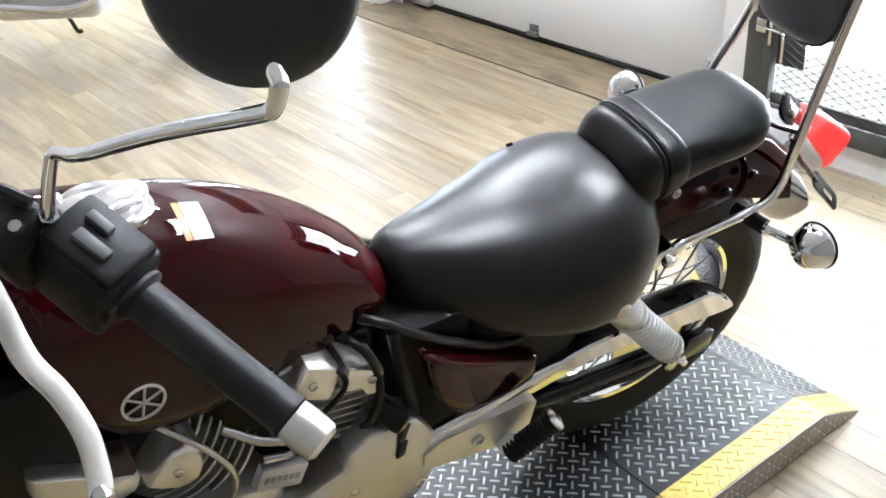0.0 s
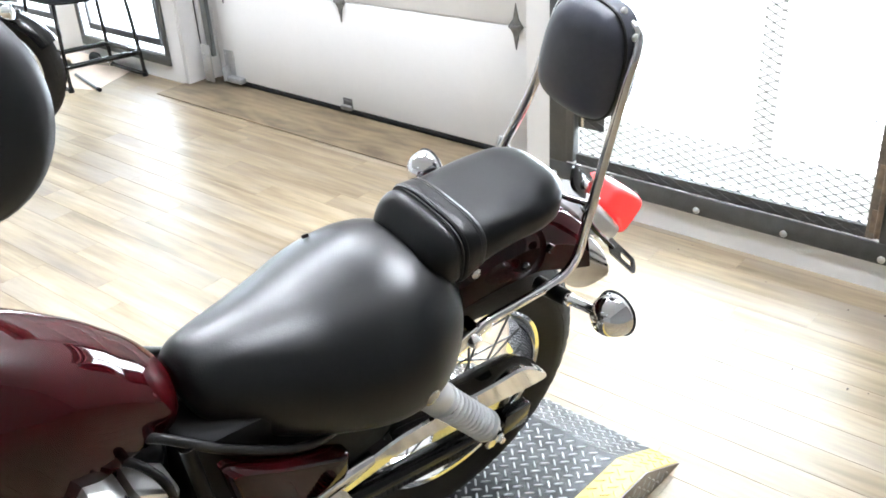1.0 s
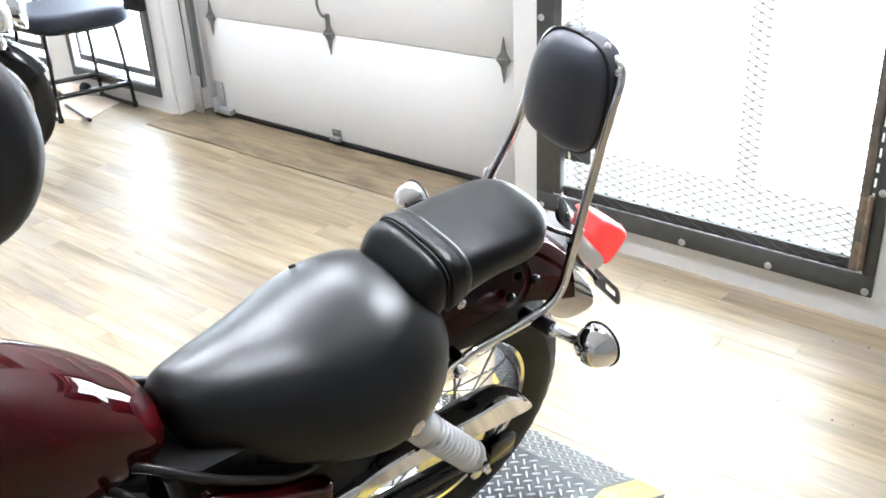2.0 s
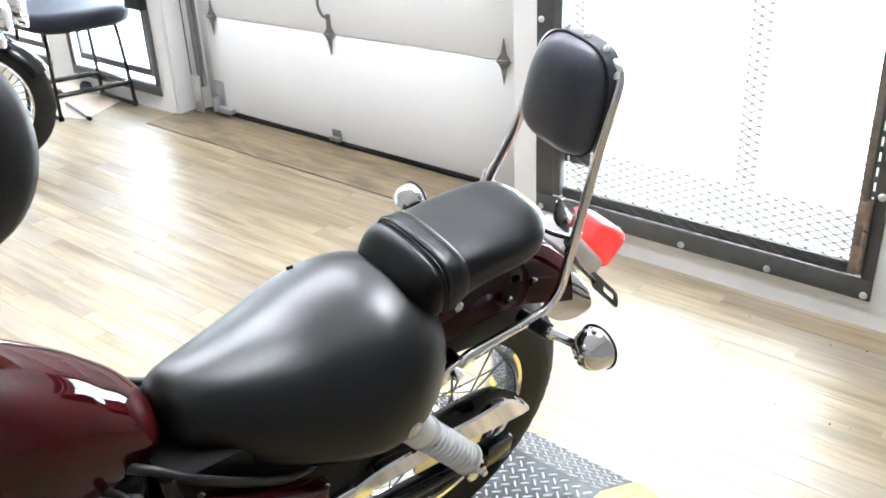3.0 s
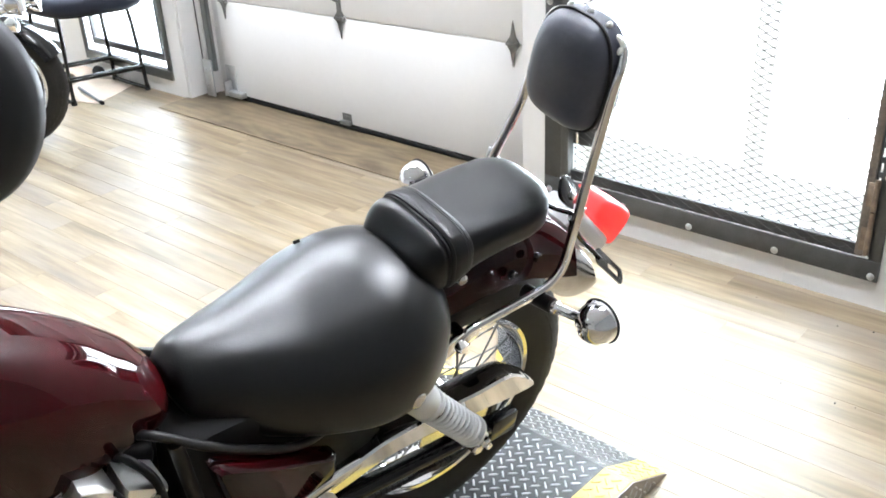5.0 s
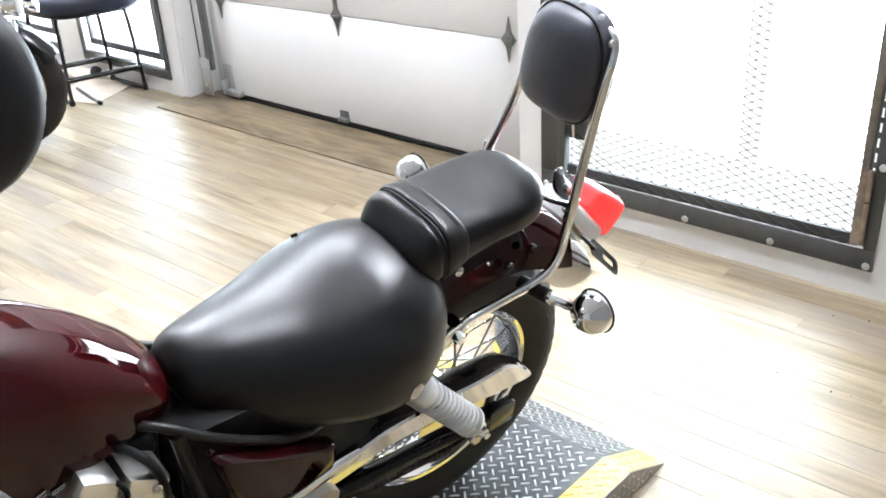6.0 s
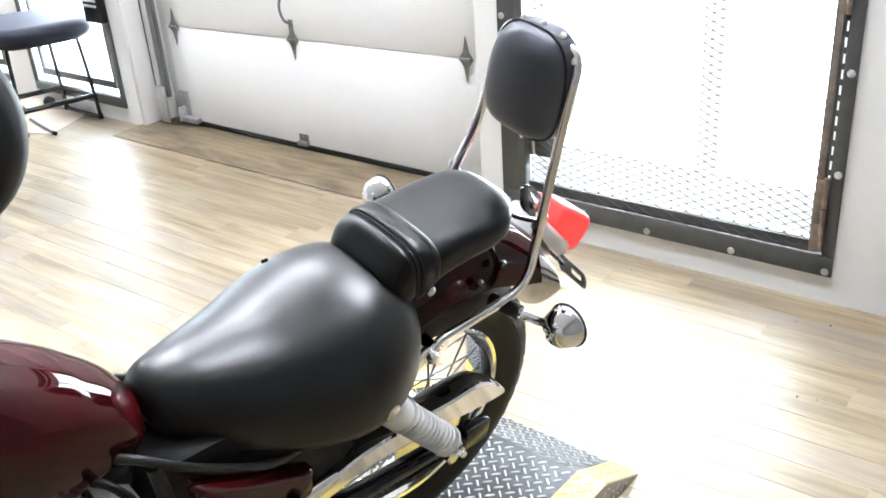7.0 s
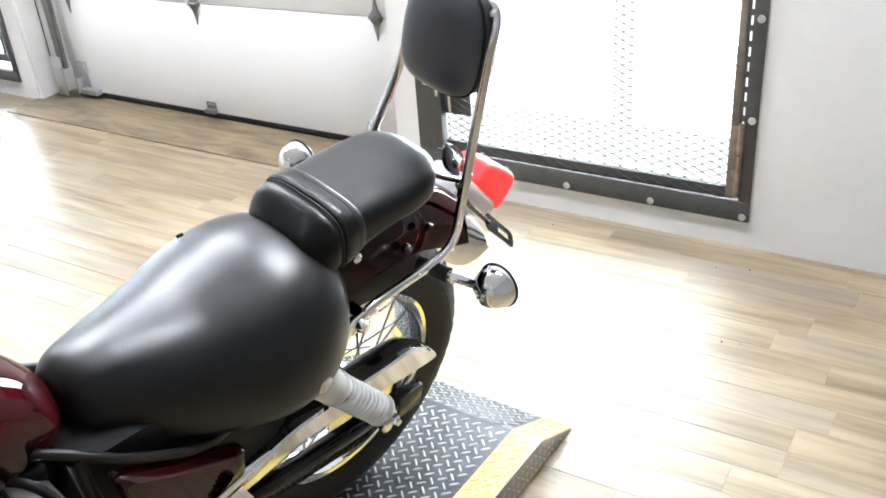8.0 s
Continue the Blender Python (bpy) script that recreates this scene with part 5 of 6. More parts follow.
def chassis(bike):
    before = set(bike.children)
    # frame tubes
    part("frame_tube", tubem([(-1.05, 0, 0.80), (-0.80, 0, 0.66), (-0.55, 0, 0.60), (-0.3, 0, 0.58)], 0.024, 14), BLACKPAINT, bike)
    for sy in (-1, 1):
        part("frame_tube", tubem([(-0.64, sy * 0.06, 0.660), (-0.606, sy * 0.100, 0.676), (-0.550, sy * (0.126 if sy < 0 else 0.09), 0.645), (-0.493, sy * (0.131 if sy < 0 else 0.1), 0.604), (-0.419, sy * (0.131 if sy < 0 else 0.1), 0.558), (-0.36, sy * (0.120 if sy < 0 else 0.1), 0.535), (-0.28, sy * 0.085, 0.515), (-0.15, sy * 0.08, 0.52), (-0.05, sy * 0.08, 0.55)], 0.0072, 12), SATIN, bike, "black frame tube under the seat")
        part("frame_tube", tubem([(-0.582, sy * 0.116, 0.66), (-0.566, sy * 0.122, 0.56), (-0.548, sy * 0.122, 0.46)], 0.011, 12), BLACKPART, bike)
        part("shock_mount", rod((-0.188, sy * 0.10, 0.535), (-0.188, sy * 0.16, 0.533), 0.016, 12), BLACKPAINT, bike)
        part("bar_bolt_mount", rod((-0.066, sy * 0.08, 0.585), (-0.066, sy * 0.121, 0.583), 0.011, 10), BLACKPAINT, bike)
    # black body added to fill the dark space below the seat
    part("underseat_fill", boxm((-0.58, -0.105, 0.36), (-0.22, 0.105, 0.625), 0.02), RUBBER, bike, "black filler box in the dark space under the seat")
    part("inner_guard", boxm((-0.24, -0.07, 0.40), (-0.19, 0.07, 0.64), 0.02), BLACKPART, bike)
    # side cover: three-cornered maroon shell
    for sy in (-1, 1):
        bm = bmesh.new()
        rings = []
        out = [(-0.549, 0.612), (-0.530, 0.610), (-0.445, 0.560), (-0.350, 0.515), (-0.334, 0.494), (-0.340, 0.452), (-0.377, 0.431), (-0.430, 0.428), (-0.477, 0.443), (-0.504, 0.468), (-0.528, 0.520)]
        out = [(p_.x, p_.y) for p_ in smooth_path([Vector((x, z, 0)) for x, z in out] + [Vector((out[0][0], out[0][1], 0))], 4)[:-1]]
        cx, cz = -0.45, 0.515
        for y, k in ((0.126, 0.97), (0.140, 0.98), (0.145, 0.965), (0.154, 0.89), (0.157, 0.84), (0.158, 0.55), (0.158, 0.2)):
            rings.append([Vector((cx + (x - cx) * k, sy * y, cz + (z - cz) * k - (0.035 if sy > 0 else 0.0))) for x, z in out])
        ring_loft(bm, rings)
        part("side_cover", bm, MAROON, bike, "glossy maroon side cover")
    # alloy hanger with the folded passenger peg
    for sy in (-1, 1):
        bm = bmesh.new()
        out = [(-0.55, 0.405), (-0.52, 0.425), (-0.36, 0.432), (-0.345, 0.42), (-0.352, 0.365), (-0.375, 0.345), (-0.41, 0.34), (-0.53, 0.362), (-0.55, 0.378)]
        ring_loft(bm, [[Vector((x, sy * y, z)) for x, z in out] for y in (0.150, 0.153, 0.166, 0.169)])
        h = part("peg_hanger", bm, ALLOY, bike, "cast alloy footpeg hanger")
        part("hanger_bolt", lathem([(0, 0.012), (0.006, 0.012), (0.009, 0.008), (0.004, 0.006), (0.004, 0)], (-0.455, sy * 0.169, 0.39), (0, sy, 0), 6), CHROME_DULL, h)
        bm = boxm((-0.020, -0.012, -0.025), (0.014, 0.012, 0.02), 0.004, pose(-0.392, sy * 0.182, 0.352, 0, -42, 0))
        part("peg_clevis", bm, ALLOY, h)
        p0, p1 = Vector((-0.405, sy * 0.192, 0.345)), Vector((-0.335, sy * 0.208, 0.410))
        pr = []
        L = (p1 - p0).length
        for k in range(12):
            s0 = L * k / 12
            pr += [(s0, 0.0165), (s0 + L / 30, 0.0195), (s0 + L / 18, 0.0195), (s0 + L / 13, 0.0165)]
        part("footpeg", lathem(pr, p0, p1 - p0, 18), RUBBER, h, "black ribbed rubber footpeg")
        part("peg_end", lathem([(0, 0.019), (0.004, 0.019), (0.007, 0.012), (0.0075, 0.0)], p1, p1 - p0, 18), CHROME_DULL, h)
    # chrome cover strip under the side cover
    bm = bmesh.new()
    rings = []
    for x, z, h in soften([(-0.545, 0.418, 0.006), (-0.52, 0.424, 0.014), (-0.42, 0.440, 0.017), (-0.34, 0.458, 0.016), (-0.30, 0.470, 0.010)], 20):
        rings.append([Vector((x, -0.150 - 0.012 * math.cos(a), z + h * math.sin(a))) for a in np.linspace(0, 2 * math.pi, 15)[:-1]])
    ring_loft(bm, rings)
    part("cover_strip", bm, CHROME, bike, "polished chrome strip")
    # ignition lock with its key
    k0, kd = Vector((-0.588, -0.156, 0.500)), Vector((0.5, -0.62, -0.45)).normalized()
    lock = part("helmet_lock", lathem([(-0.06, 0.017), (0.0, 0.018), (0.004, 0.0165), (0.005, 0.012)], k0, kd, 20), BLACKPART, bike, "black barrel lock with a key in it")
    part("lock_face", lathem([(0.005, 0.013), (0.008, 0.012), (0.0085, 0.0)], k0, kd, 18), BRASS, lock)
    bm = boxm((-0.007, -0.0012, -0.030), (0.007, 0.0012, 0.006), 0.001, Matrix.Translation(k0 + kd * 0.012) @ pose(0, 0, 0, 0, 20, 15))
    box(bm, (-0.009, -0.003, -0.064), (0.009, 0.003, -0.030), 0.003, Matrix.Translation(k0 + kd * 0.012) @ pose(0, 0, 0, 0, 10, 15))
    part("key", bm, BLACKPART, lock, "black-headed key")
    # side stand
    part("side_stand", tubem([(-0.62, -0.10, 0.26), (-0.66, -0.19, 0.15), (-0.68, -0.262, 0.052), (-0.70, -0.285, 0.050)], 0.011, 12, 4), BLACKPAINT, bike, "black side stand")
    # silencer on the right
    part("silencer", lathem([(0, 0.022), (0.05, 0.036), (0.10, 0.042), (0.62, 0.044), (0.64, 0.038), (0.645, 0.02)], (-0.55, 0.165, 0.30), (1, 0.02, 0.03), 28), CHROME, bike, "long chrome silencer")
    part("exhaust_pipe", tubem([(-0.98, 0.10, 0.50), (-1.05, 0.13, 0.40), (-1.0, 0.15, 0.27), (-0.80, 0.16, 0.25), (-0.55, 0.165, 0.30)], 0.019, 14), CHROME, bike)
    for ob in bike.children:
        if ob not in before:
            ob.location = (0.022, 0, -0.004)


def front(bike):
    before = set(bike.children)
    wheel(bike, -1.488, 0.315, 0.315, 0.230, 0.090, name="front_wheel")
    axis = Vector((0.52, 0, 0.854)).normalized()
    for sy in (-1, 1):
        f = Vector((-1.488, sy * 0.085, 0.315))
        part("fork_leg", lathem([(-0.04, 0.018), (0.0, 0.024), (0.30, 0.024), (0.31, 0.0165), (0.74, 0.0165), (0.745, 0.012)], f, axis, 18), CHROME, bike, "chrome fork leg")
    part("fork_clamp", boxm((-0.03, -0.11, -0.015), (0.03, 0.11, 0.015), 0.01, pose(-1.135, 0, 0.885, 0, -31, 0)), BLACKPAINT, bike)
    part("fork_clamp", boxm((-0.03, -0.11, -0.015), (0.03, 0.11, 0.015), 0.01, pose(-1.22, 0, 0.745, 0, -31, 0)), BLACKPAINT, bike)
    part("headlight", lathem([(-0.09, 0.0), (-0.088, 0.03), (-0.07, 0.06), (-0.03, 0.08), (0.02, 0.088), (0.035, 0.086), (0.05, 0.05), (0.052, 0.0)], (-1.29, 0, 0.86), (-1, 0, -0.1), 32), CHROME, bike, "round chrome headlight")
    bm = bmesh.new()
    rings = []
    for q in np.linspace(radians(35), radians(170), 26):
        c, s = math.cos(q), math.sin(q)
        outer = [Vector((-1.488 + (0.345 - 0.045 * abs(u) ** 3) * c, 0.062 * u, 0.315 + (0.345 - 0.045 * abs(u) ** 3) * s)) for u in np.linspace(-1, 1, 13)]
        inner = [p_ + Vector((-0.003 * c, 0, -0.003 * s)) for p_ in outer[::-1]]
        rings.append(outer + inner)
    ring_loft(bm, rings)
    part("front_fender", bm, MAROON, bike, "glossy maroon front fender")
    for ob in bike.children:
        if ob not in before:
            ob.matrix_local = STEER
    part("steering_neck", boxm((-1.10, -0.045, 0.58), (-1.02, 0.045, 0.90), 0.02), BLACKPAINT, bike)
    for sy in (-1, 1):
        part("down_tube", tubem([(-1.05, sy * 0.03, 0.80), (-1.03, sy * 0.07, 0.60), (-1.00, sy * 0.10, 0.40), (-0.94, sy * 0.10, 0.24)], 0.016, 12), BLACKPAINT, bike)
        # black boxes added to fill the shadowed area below the tank's front
        part("neck_fill", boxm((-1.10, sy * 0.098 - 0.018, 0.58), (-0.975, sy * 0.098 + 0.018, 0.79), 0.016), BLACKPART, bike)
    part("horn", lathem([(0, 0.02), (0.01, 0.042), (0.03, 0.045), (0.036, 0.03)], (-1.06, -0.05, 0.56), (0, -1, 0.1), 24), BLACKPART, bike, "black round horn")


def controls(bike):
    g0, g1 = Vector((-0.892, -0.260, 1.010)), Vector((-0.797, -0.417, 0.932))
    d = (g1 - g0).normalized()
    bar = [(-1.06, 0.0, 0.965), (-1.05, -0.06, 0.97), (-1.015, -0.13, 1.045), (-0.980, -0.165, 1.068), (-0.938, -0.205, 1.044)]
    bar_l = bar + [tuple(g0), tuple(g1)]
    bar_r = [tuple(TURNED @ Vector((x, -y, z))) for x, y, z in bar_l]
    part("handlebar", tubem(bar_r[::-1] + bar_l[1:], 0.011, 14), BLACKPAINT, bike, "black handlebar")
    for sy in (1, -1):
        mir = lambda v: v if sy > 0 else TURNED @ Vector((v.x, -v.y, v.z))
        a, b = mir(g0), mir(g1)
        dd = (b - a).normalized()
        L = (b - a).length
        prof = [(-0.012, 0.022), (-0.008, 0.028), (-0.004, 0.028), (0.0, 0.0208)]
        n = 14
        for k in range(n):
            s0 = 0.002 + (L - 0.038) * k / n
            prof += [(s0, 0.0206), (s0 + 0.002, 0.0207), (s0 + (L - 0.038) / n - 0.001, 0.0207)]
        prof += [(L - 0.034, 0.0225), (L - 0.030, 0.0225), (L - 0.029, 0.014)]
        part("grip", lathem(prof, a, dd, 28), GRIPRUBBER, bike, "black rubber handgrip")
        part("bar_end", lathem([(L - 0.030, 0.012), (L - 0.028, 0.0205), (L - 0.010, 0.0215), (L + 0.006, 0.0205), (L + 0.011, 0.014), (L + 0.011, 0.0)], a, dd, 28), POLISH, bike, "bright metal bar-end weight")
    # left switch block
    q = d.to_track_quat("X", "Z").to_matrix().to_4x4()
    m = Matrix.Translation(g0 - d * 0.056) @ q @ Matrix.Scale(1.12, 4)
    bm = boxm((-0.042, -0.036, -0.040), (0.040, 0.034, 0.026), 0.010, m, 3)
    sw = part("switch_block", bm, BLACKPART, bike, "black switch block")
    part("switch_cap", boxm((-0.036, -0.030, 0.022), (0.036, 0.028, 0.037), 0.006, m, 2), BLACKPART, sw)
    part("switch_button", boxm((-0.015, -0.018, 0.036), (0.018, -0.006, 0.043), 0.002, m), DARKBUTTON, sw, "grey rocker switch")
    part("switch_button", boxm((-0.02, 0.002, 0.036), (0.004, 0.012, 0.044), 0.002, m), DARKBUTTON, sw)
    part("switch_lever", boxm((0.030, -0.034, -0.012), (0.044, -0.020, 0.008), 0.003, m), BLACKPART, sw)
    for k in (-0.03, 0.03):
        part("wire", tubem([m @ Vector((-0.03, k * 0.4, -0.028)), m @ Vector((-0.08, k, -0.05)), Vector((-1.08, -0.10 + k, 0.95)), Vector((-1.16, -0.05, 0.86))], 0.005, 8), RUBBER, sw)
    # clutch perch and lever
    perch = pose(-0.972, -0.188, 1.062, 12, -18, 25)
    pb = part("lever_perch", boxm((-0.034, -0.028, -0.040), (0.030, 0.032, 0.026), 0.012, perch, 3), BLACKPART, bike, "black clutch lever perch")
    part("clamp_bolt", lathem([(0, 0.007), (0.006, 0.006)], perch @ Vector((0.0, -0.01, 0.026)), perch.to_3x3() @ Vector((0, 0, 1)), 8), CHROME_DULL, pb)
    part("mirror_boss", lathem([(-0.03, 0.012), (-0.01, 0.014), (0.012, 0.014), (0.016, 0.010)], (-0.945, -0.206, 1.062), (0, 0, 1), 20), BLACKPART, pb)
    part("cable_adjuster", lathem([(0, 0.013), (0.02, 0.013), (0.022, 0.009), (0.05, 0.008)], (-0.985, -0.19, 1.075), (-0.5, 0.75, 0.2), 16), BLACKPART, pb)
    for k in range(3):
        part("wire", tubem([(-0.955 - k * 0.012, -0.19 + k * 0.01, 1.095 - k * 0.02), (-0.985 - k * 0.006, -0.165, 1.105 - k * 0.018), (-1.04, -0.12 + k * 0.012, 1.075 - k * 0.02), (-1.10, -0.07, 0.99)], 0.0062, 8), RUBBER, pb)
    lever = [(-1.000, -0.20, 1.050), (-1.008, -0.25, 1.092), (-1.004, -0.295, 1.087), (-0.998, -0.33, 1.058), (-0.984, -0.355, 1.036), (-0.976, -0.38, 1.013), (-0.976, -0.40, 0.993), (-0.980, -0.42, 0.977)]
    part("clutch_lever", tubem(lever, 0.0100, 14, 6, 0.62), LEVER, bike, "bright alloy clutch lever")
    part("lever_ball", lathem([(-0.011, 0.0), (-0.009, 0.006), (0, 0.011), (0.009, 0.006), (0.011, 0.0)], lever[-1], (0, -1, -1), 14), CHROME_DULL, bike)
    # mirrors
    for sy in (1, -1):
        mm = holder("mirror", bike)
        S = lambda x, y, z: Vector((x, y, z)) if sy > 0 else TURNED @ Vector((x, -y, z))
        root = [S(-0.945, -0.204, 1.078), S(-0.944, -0.209, 1.100), S(-0.931, -0.213, 1.150), S(-0.925, -0.222, 1.161), S(-0.911, -0.259, 1.181), S(-0.864, -0.343, 1.243), S(-0.822, -0.418, 1.293), S(-0.814, -0.430, 1.304), S(-0.810, -0.433, 1.322)]
        part("stem", tubem(root, 0.0062, 12, 4), CHROME, mm, "bent chrome mirror stem")
        part("stem_nut", lathem([(-0.012, 0.009), (0.012, 0.009)], root[0], root[1] - root[0], 6), CHROME_DULL, mm)
        c = S(-0.797, -0.348, 1.349)
        nrm = Vector((-0.62, -0.70, 0.36)).normalized() if sy > 0 else (TURNED.to_3x3() @ Vector((-0.62, 0.70, 0.36))).normalized()
        ax_h = Vector((0, 0, 1)).cross(nrm).normalized()
        ax_v = nrm.cross(ax_h)
        def disc(profile, n=48):
            return ring_loft(bmesh.new(), [[c + nrm * s_ + (ax_h * 0.076 * math.cos(q) + ax_v * 0.0735 * math.sin(q)) * r_ for q in np.linspace(0, 2 * math.pi, n + 1)[:-1]] for s_, r_ in profile])
        part("mirror_shell", disc([(-0.012, 0.86), (-0.012, 0.96), (-0.006, 1.0), (0.002, 0.985), (0.012, 0.88), (0.019, 0.70), (0.024, 0.44), (0.0255, 0.17), (0.026, 0.01)]), SHELL, mm, "oval black mirror shell")
        part("mirror_glass", disc([(-0.0125, 0.85), (-0.0095, 0.85)]), MIRRORGLASS, mm, "mirror glass")
        part("ball_mount", lathem([(-0.003, 0.0055), (0.008, 0.007), (0.012, 0.006)], root[-1], c - root[-1], 14), CHROME, mm)


def motorcycle():
    bike = thing("motorcycle", "maroon cruiser motorcycle with black seats, on its side stand", "motorcycle", BIKE)
    tank(bike)
    seats(bike)
    rear_end(bike)
    backrest(bike)
    tail(bike)
    engine(bike)
    chassis(bike)
    controls(bike)
    front(bike)
    return bike


motorcycle()

# ---- the far corner ----
def second_motorcycle():
    h = -45
    m = pose(1.90, 3.95, 0, 0, 0, 180 + h) @ pose(1.40, 0, 0)
    b = thing("motorcycle", "black cruiser motorcycle with spoked chrome wheels", "motorcycle", m)
    wheel(b, -1.40, 0.28, 0.28, 0.205, 0.095, name="front_wheel")
    wheel(b, 0.0, 0.31, 0.31, 0.20, 0.13, name="rear_wheel", spokes=24)
    ax = Vector((0.5, 0, 0.866))
    for sy in (-1, 1):
        part("fork_leg", lathem([(-0.03, 0.018), (0, 0.025), (0.32, 0.025), (0.33, 0.018), (0.75, 0.018)], (-1.40, sy * 0.09, 0.28), ax, 16), CHROME, b, "chrome fork leg")
        part("turn_signal", lathem([(-0.03, 0.0), (-0.028, 0.014), (-0.01, 0.028), (0.015, 0.032), (0.02, 0.03), (0.026, 0.0)], (-1.57, sy * 0.17, 0.572), (-1, 0, 0), 20), CHROME, b, "small chrome turn signal")
        part("signal_stem", rod((-1.30, sy * 0.10, 0.52), (-1.56, sy * 0.165, 0.570), 0.008, 10), CHROME, b)
        part("spot_lamp", lathem([(-0.07, 0.0), (-0.065, 0.02), (-0.04, 0.045), (0.0, 0.056), (0.014, 0.055), (0.016, 0.048)], (-1.59, sy * 0.10, 0.645), (-1, 0, 0.05), 24), CHROME, b, "round chrome spot lamp")
        part("spot_lens", lathem([(0.012, 0.049), (0.020, 0.04), (0.024, 0.0)], (-1.59, sy * 0.10, 0.645), (-1, 0, 0.05), 24), AMBER, b, "clear spot-lamp lens")
        part("lamp_bar", rod((-1.26, sy * 0.09, 0.54), (-1.55, sy * 0.10, 0.62), 0.010, 10), CHROME, b)
    for r0, mat_, a0, a1, name, x in ((0.302, BLACKPAINT, 25, 156, "front_fender", -1.40), (0.36, BLACKPAINT, 10, 150, "rear_fender", 0.0)):
        bm = bmesh.new()
        rings = []
        for q in np.linspace(radians(a0), radians(a1), 26):
            c, s = math.cos(q), math.sin(q)
            out = [Vector((x + (r0 - 0.05 * abs(u) ** 3) * c, 0.072 * u, (0.28 if x < -1 else 0.31) + (r0 - 0.05 * abs(u) ** 3) * s)) for u in np.linspace(-1, 1, 13)]
            rings.append(out + [p_ + Vector((-0.003 * c, 0, -0.003 * s)) for p_ in out[::-1]])
        ring_loft(bm, rings)
        part(name, bm, mat_, b, "glossy black fender")
    part("headlight", lathem([(-0.10, 0.0), (-0.09, 0.04), (-0.05, 0.075), (0.02, 0.088), (0.035, 0.086)], (-1.19, 0, 0.80), (-1, 0, -0.08), 28), CHROME, b, "round chrome headlight")
    part("headlight_lens", lathem([(0.034, 0.082), (0.045, 0.06), (0.05, 0.0)], (-1.19, 0, 0.80), (-1, 0, -0.08), 28), AMBER, b)
    part("fuel_tank", pad_loft([(-1.02, 0.04, 0.72, 0.80), (-1.0, 0.10, 0.68, 0.87), (-0.85, 0.14, 0.66, 0.90), (-0.65, 0.11, 0.66, 0.83), (-0.5, 0.04, 0.68, 0.74)], 28, 30, 2.2), BLACKPAINT, b, "black fuel tank")
    part("seat", pad_loft([(-0.52, 0.05, 0.64, 0.70), (-0.42, 0.12, 0.60, 0.72), (-0.2, 0.16, 0.58, 0.72), (0.0, 0.12, 0.62, 0.74), (0.2, 0.08, 0.66, 0.74)], 28, 30, 2.5), LEATHER, b, "black seat")
    part("engine_block", boxm((-0.95, -0.13, 0.18), (-0.45, 0.13, 0.56), 0.05, seg=3), ALLOY, b, "alloy engine block")
    part("handlebar", tubem([(-0.85, -0.38, 1.02), (-0.97, -0.25, 1.04), (-1.03, -0.1, 0.98), (-1.03, 0.1, 0.98), (-0.97, 0.25, 1.04), (-0.85, 0.38, 1.02)], 0.011, 12), CHROME, b)
    part("silencer", lathem([(0, 0.02), (0.05, 0.03), (0.36, 0.032), (0.38, 0.02)], (-0.42, 0.17, 0.26), (1, 0.02, 0.06), 24), CHROME, b, "chrome silencer")
    part("exhaust_pipe", tubem([(-0.95, 0.10, 0.48), (-1.0, 0.14, 0.35), (-0.85, 0.165, 0.25), (-0.42, 0.17, 0.28)], 0.02, 12), CHROME, b)
    part("side_stand", tubem([(-0.62, -0.10, 0.22), (-0.64, -0.20, 0.10), (-0.65, -0.24, 0.012), (-0.67, -0.25, 0.012)], 0.011, 10, 3), BLACKPAINT, b)


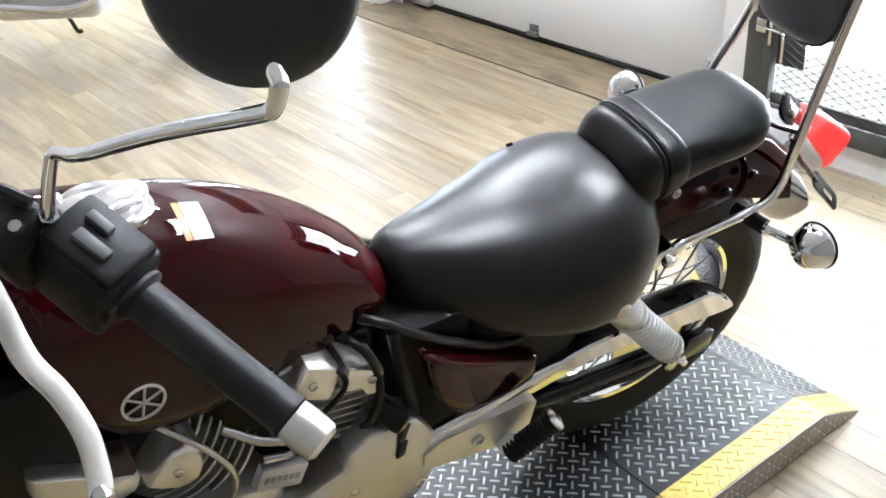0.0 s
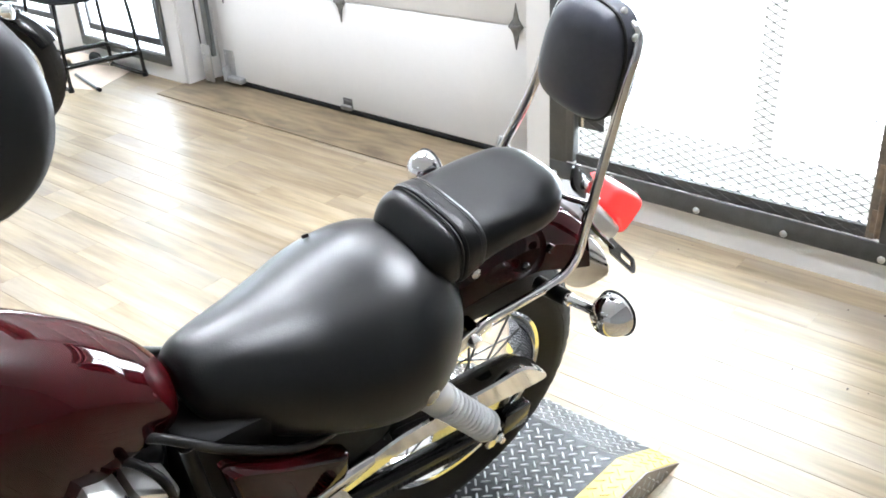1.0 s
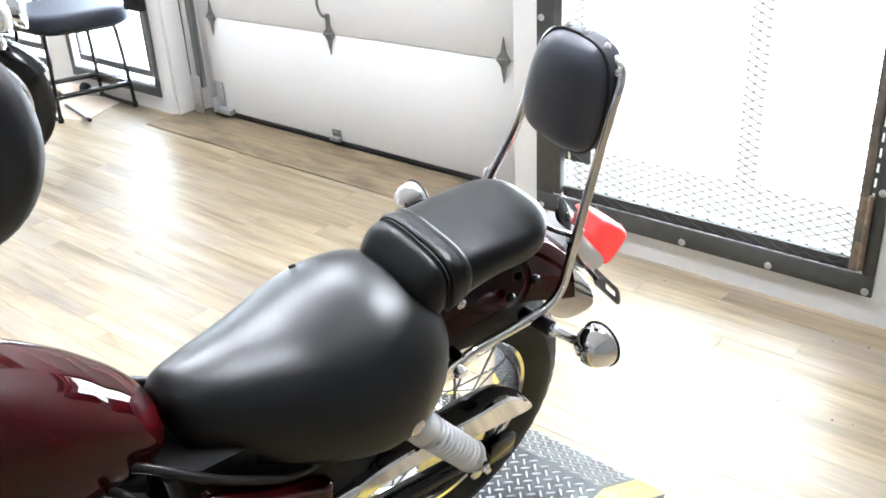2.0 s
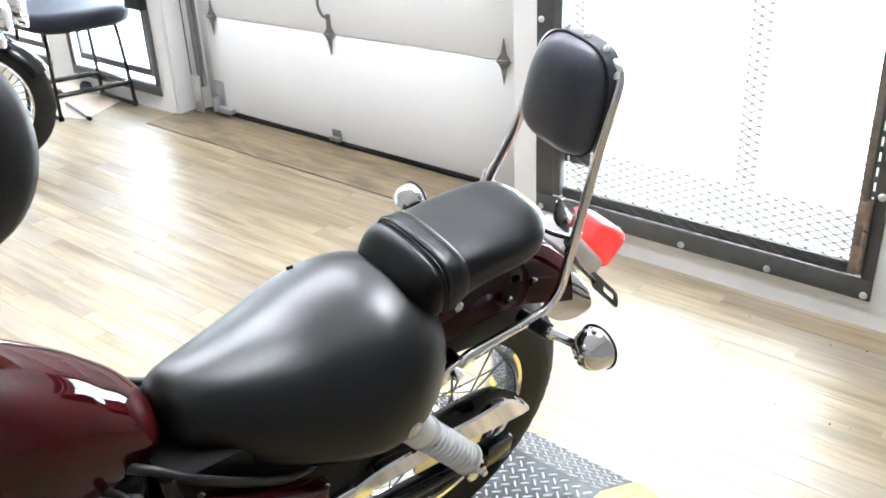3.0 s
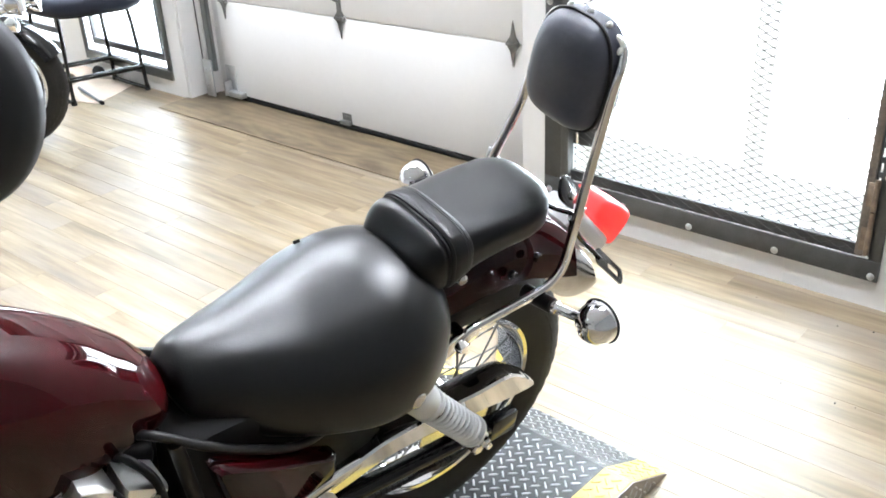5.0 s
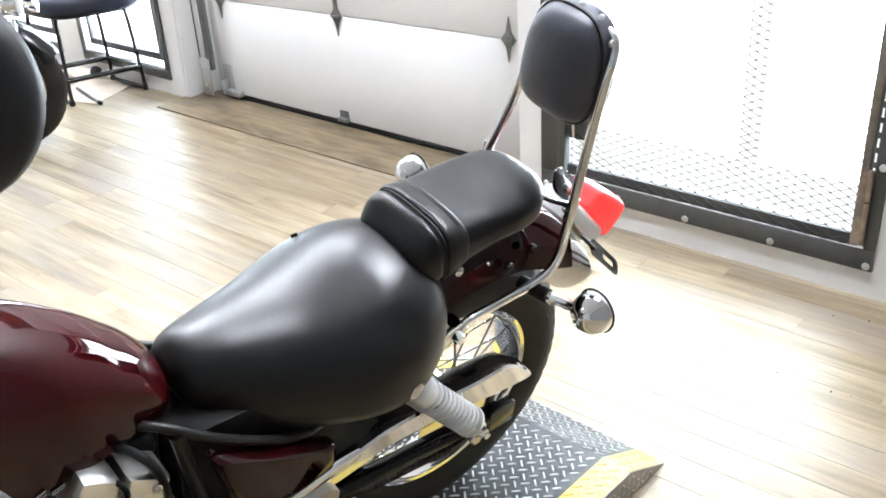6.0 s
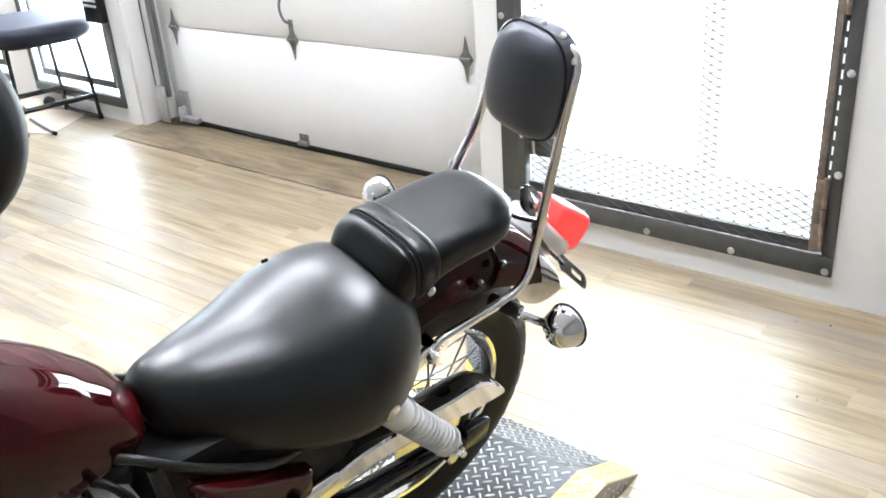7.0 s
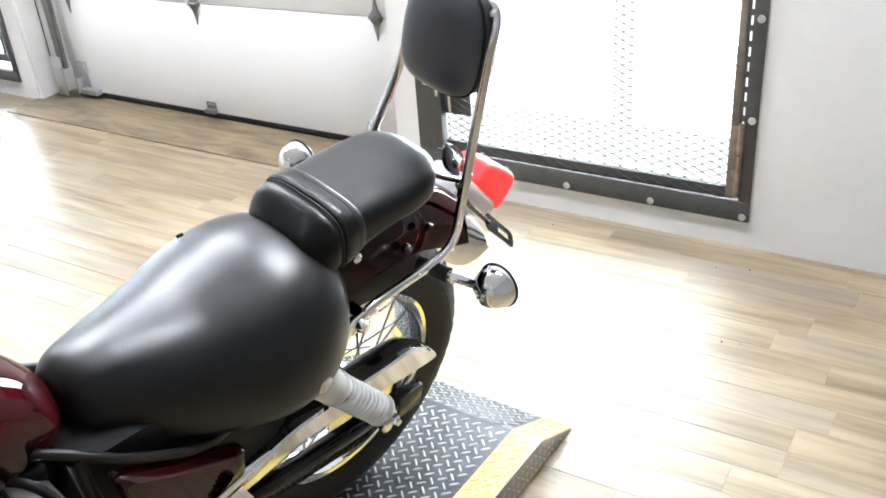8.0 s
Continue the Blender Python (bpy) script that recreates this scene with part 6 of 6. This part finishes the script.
def chair():
    c = thing("stool_chair", "padded blue-black chair on a black steel frame", "chair")
    A, Cc, Bb = Vector((2.708, 4.122, 0)), Vector((2.360, 4.232, 0)), Vector((2.715, 4.417, 0))
    D = Cc + Bb - A
    ht = 0.435
    mid = (A + D) / 2
    for p0 in (A, Bb, Cc, D):
        inn = (mid - p0) * 0.10
        part("leg", tubem([p0 + Vector((0, 0, 0.004)), p0 + inn * 0.2 + Vector((0, 0, 0.12)), p0 + inn + Vector((0, 0, ht - 0.03)), p0 + inn * 2.2 + Vector((0, 0, ht))], 0.0095, 10, 6), BLACKPAINT, c, "black steel tube leg")
        part("foot", lathem([(0, 0.014), (0.02, 0.014), (0.022, 0.011)], p0 + Vector((0, 0, 0.0005)), (0, 0, 1), 12), RUBBER, c)
    for a, b in ((A, Cc), (Bb, D), (A, Bb), (Cc, D)):
        z = 0.122
        part("stretcher", tubem([a + (mid - a) * 0.02 + Vector((0, 0, z)), b + (mid - b) * 0.02 + Vector((0, 0, z))], 0.013, 10, 0), BLACKPAINT, c)
    for a, b in ((A, Bb), (Cc, D)):
        part("floor_runner", tubem([a + Vector((0, 0, 0.035)), a + (b - a) * 0.06 + Vector((0, 0, 0.012)), a + (b - a) * 0.94 + Vector((0, 0, 0.012)), b + Vector((0, 0, 0.035))], 0.010, 10, 5), BLACKPAINT, c, "black steel floor runner")
    u, v = (Cc - A).normalized(), (Bb - A).normalized()
    def pad(z0, z1, lu, lv, grow):
        bm = bmesh.new()
        rings = []
        for k in range(9):
            q = -math.pi / 2 + math.pi * k / 8
            g = grow * (math.cos(q) ** 0.6 if math.cos(q) > 0 else 0)
            z = (z0 + z1) / 2 + (z1 - z0) / 2 * math.sin(q)
            ring = []
            for a in np.linspace(0, 2 * math.pi, 37)[:-1]:
                ca, sa = math.cos(a), math.sin(a)
                ring.append(mid + u * ((lu - grow + g) * math.copysign(abs(ca) ** 0.5, ca)) + v * ((lv - grow + g) * math.copysign(abs(sa) ** 0.5, sa)) + Vector((0, 0, z)))
            rings.append(ring)
        return ring_loft(bm, rings)
    part("seat_cushion", pad(ht - 0.005, ht + 0.085, 0.235, 0.25, 0.045), CHAIRVINYL, c, "rounded blue-black cushion")
    part("seat_rail", pad(ht - 0.012, ht - 0.002, 0.20, 0.22, 0.008), BLACKPAINT, c)


def floor_bits():
    tagged(link("cardboard_sheet", boxm((-0.17, -0.16, 0.0008), (0.17, 0.16, 0.004), 0.001, pose(2.545, 4.36, 0, 0, 0, 20)), CARD), "flat pale cardboard sheet on the floor", "cardboard")
    t = thing("floor_stop", "grey steel rod lying on the floor", "rod")
    part("rod", tubem([(2.516, 4.441, 0.010), (2.479, 4.282, 0.010), (2.443, 4.123, 0.010)], 0.007, 10, 3), STEEL, t)
    part("rod_end", lathem([(-0.012, 0.010), (0.012, 0.010)], (2.443, 4.123, 0.011), (-0.07, -0.32, 0), 10), RUBBER, t)
    # crumpled paper bag below the chair, with a black lining turned out
    bag = thing("paper_bag", "crumpled brown paper bag lying below the chair", "bag")
    rings = []
    random.seed(9)
    for k in range(7):
        f = k / 6
        wide, tall = 0.075 * (1 - 0.45 * f), 0.055 * (0.45 + 0.9 * f * (1.25 - f))
        rings.append([Vector((wide * math.cos(a) * random.uniform(0.85, 1.1), -0.11 + 0.22 * f, max(0.001, tall * (0.5 + 0.5 * math.sin(a)) * random.uniform(0.85, 1.1)))) for a in np.linspace(0, 2 * math.pi, 15)[:-1]])
    part("paper", ring_loft(bmesh.new(), rings), CARD, bag, sharp=15)
    part("lining", lathem([(0, 0.012), (0.02, 0.026), (0.05, 0.030), (0.065, 0.018)], (0.0, -0.165, 0.031), (0.1, 1, 0), 12), RUBBER, bag, "black lining", sharp=20)
    bag.matrix_world = pose(2.66, 4.66, 0, 0, 0, 15)
    random.seed(5)
    bm = bmesh.new()
    for k in range(14):
        x, y = random.choice(((2.66, 3.93), (2.60, 0.95), (2.25, 0.75), (2.5, 4.05), (2.55, 0.65), (2.15, 0.6)))
        x, y, r = x + random.uniform(-0.08, 0.05), y + random.uniform(-0.2, 0.2), random.uniform(0.0012, 0.003)
        bmesh.ops.create_icosphere(bm, subdivisions=1, radius=r, matrix=Matrix.Translation((x, y, r * 0.4)) @ Matrix.Diagonal((1.4, 1, 0.5, 1)))
    tagged(link("floor_crumbs", bm, BLACKPART), "dark crumbs and grit on the floor", "crumbs", kind="stuff")


second_motorcycle()
chair()
floor_bits()

# ---- the floor, plank by plank ----
def plank_floor():
    base = tagged(link("floor", boxm((-5.2, -1.9, -0.10), (3.0, 8.2, -0.0042)), OAK, smooth=False), "pale weathered oak plank floor with a satin sheen", "floor", kind="structure")
    W, gap = 0.091, 0.0002
    lengths = (0.42, 0.56, 0.70, 0.84, 0.98)
    meshes = {}
    random.seed(11)
    far = bmesh.new()
    x = 2.90
    while x > -5.0:
        y = -1.7 - random.choice(lengths) * random.random()
        while y < 8.0:
            L = random.choice(lengths)
            x0, y0, y1 = max(-5.0, x - W), max(-1.7, y), min(8.0, y + L)
            if y1 - y0 > 0.02:
                near = x > 0.9 and y1 > -0.2 and y0 < 4.6 and x - W < EASTL
                lo, hi = (-(x - x0) / 2 + gap, -(y1 - y0) / 2 + gap, -0.004), ((x - x0) / 2 - gap, (y1 - y0) / 2 - gap, 0.0)
                cx, cy = (x + x0) / 2, (y0 + y1) / 2
                if near:
                    key = (round(x - x0, 3), round(y1 - y0, 3))
                    if key not in meshes:
                        me = bpy.data.meshes.new("plank")
                        b = boxm(lo, hi, 0.0005, seg=1)
                        b.to_mesh(me)
                        b.free()
                        me.materials.append(OAK)
                        meshes[key] = me
                    share("plank", meshes[key], base, pose(cx, cy, 0))
                else:
                    box(far, lo, hi, 0, pose(cx, cy, 0))
            y += L
        x -= W
    tagged(part("far_planks", far, OAK, base, smooth=False), kind="stuff")


plank_floor()
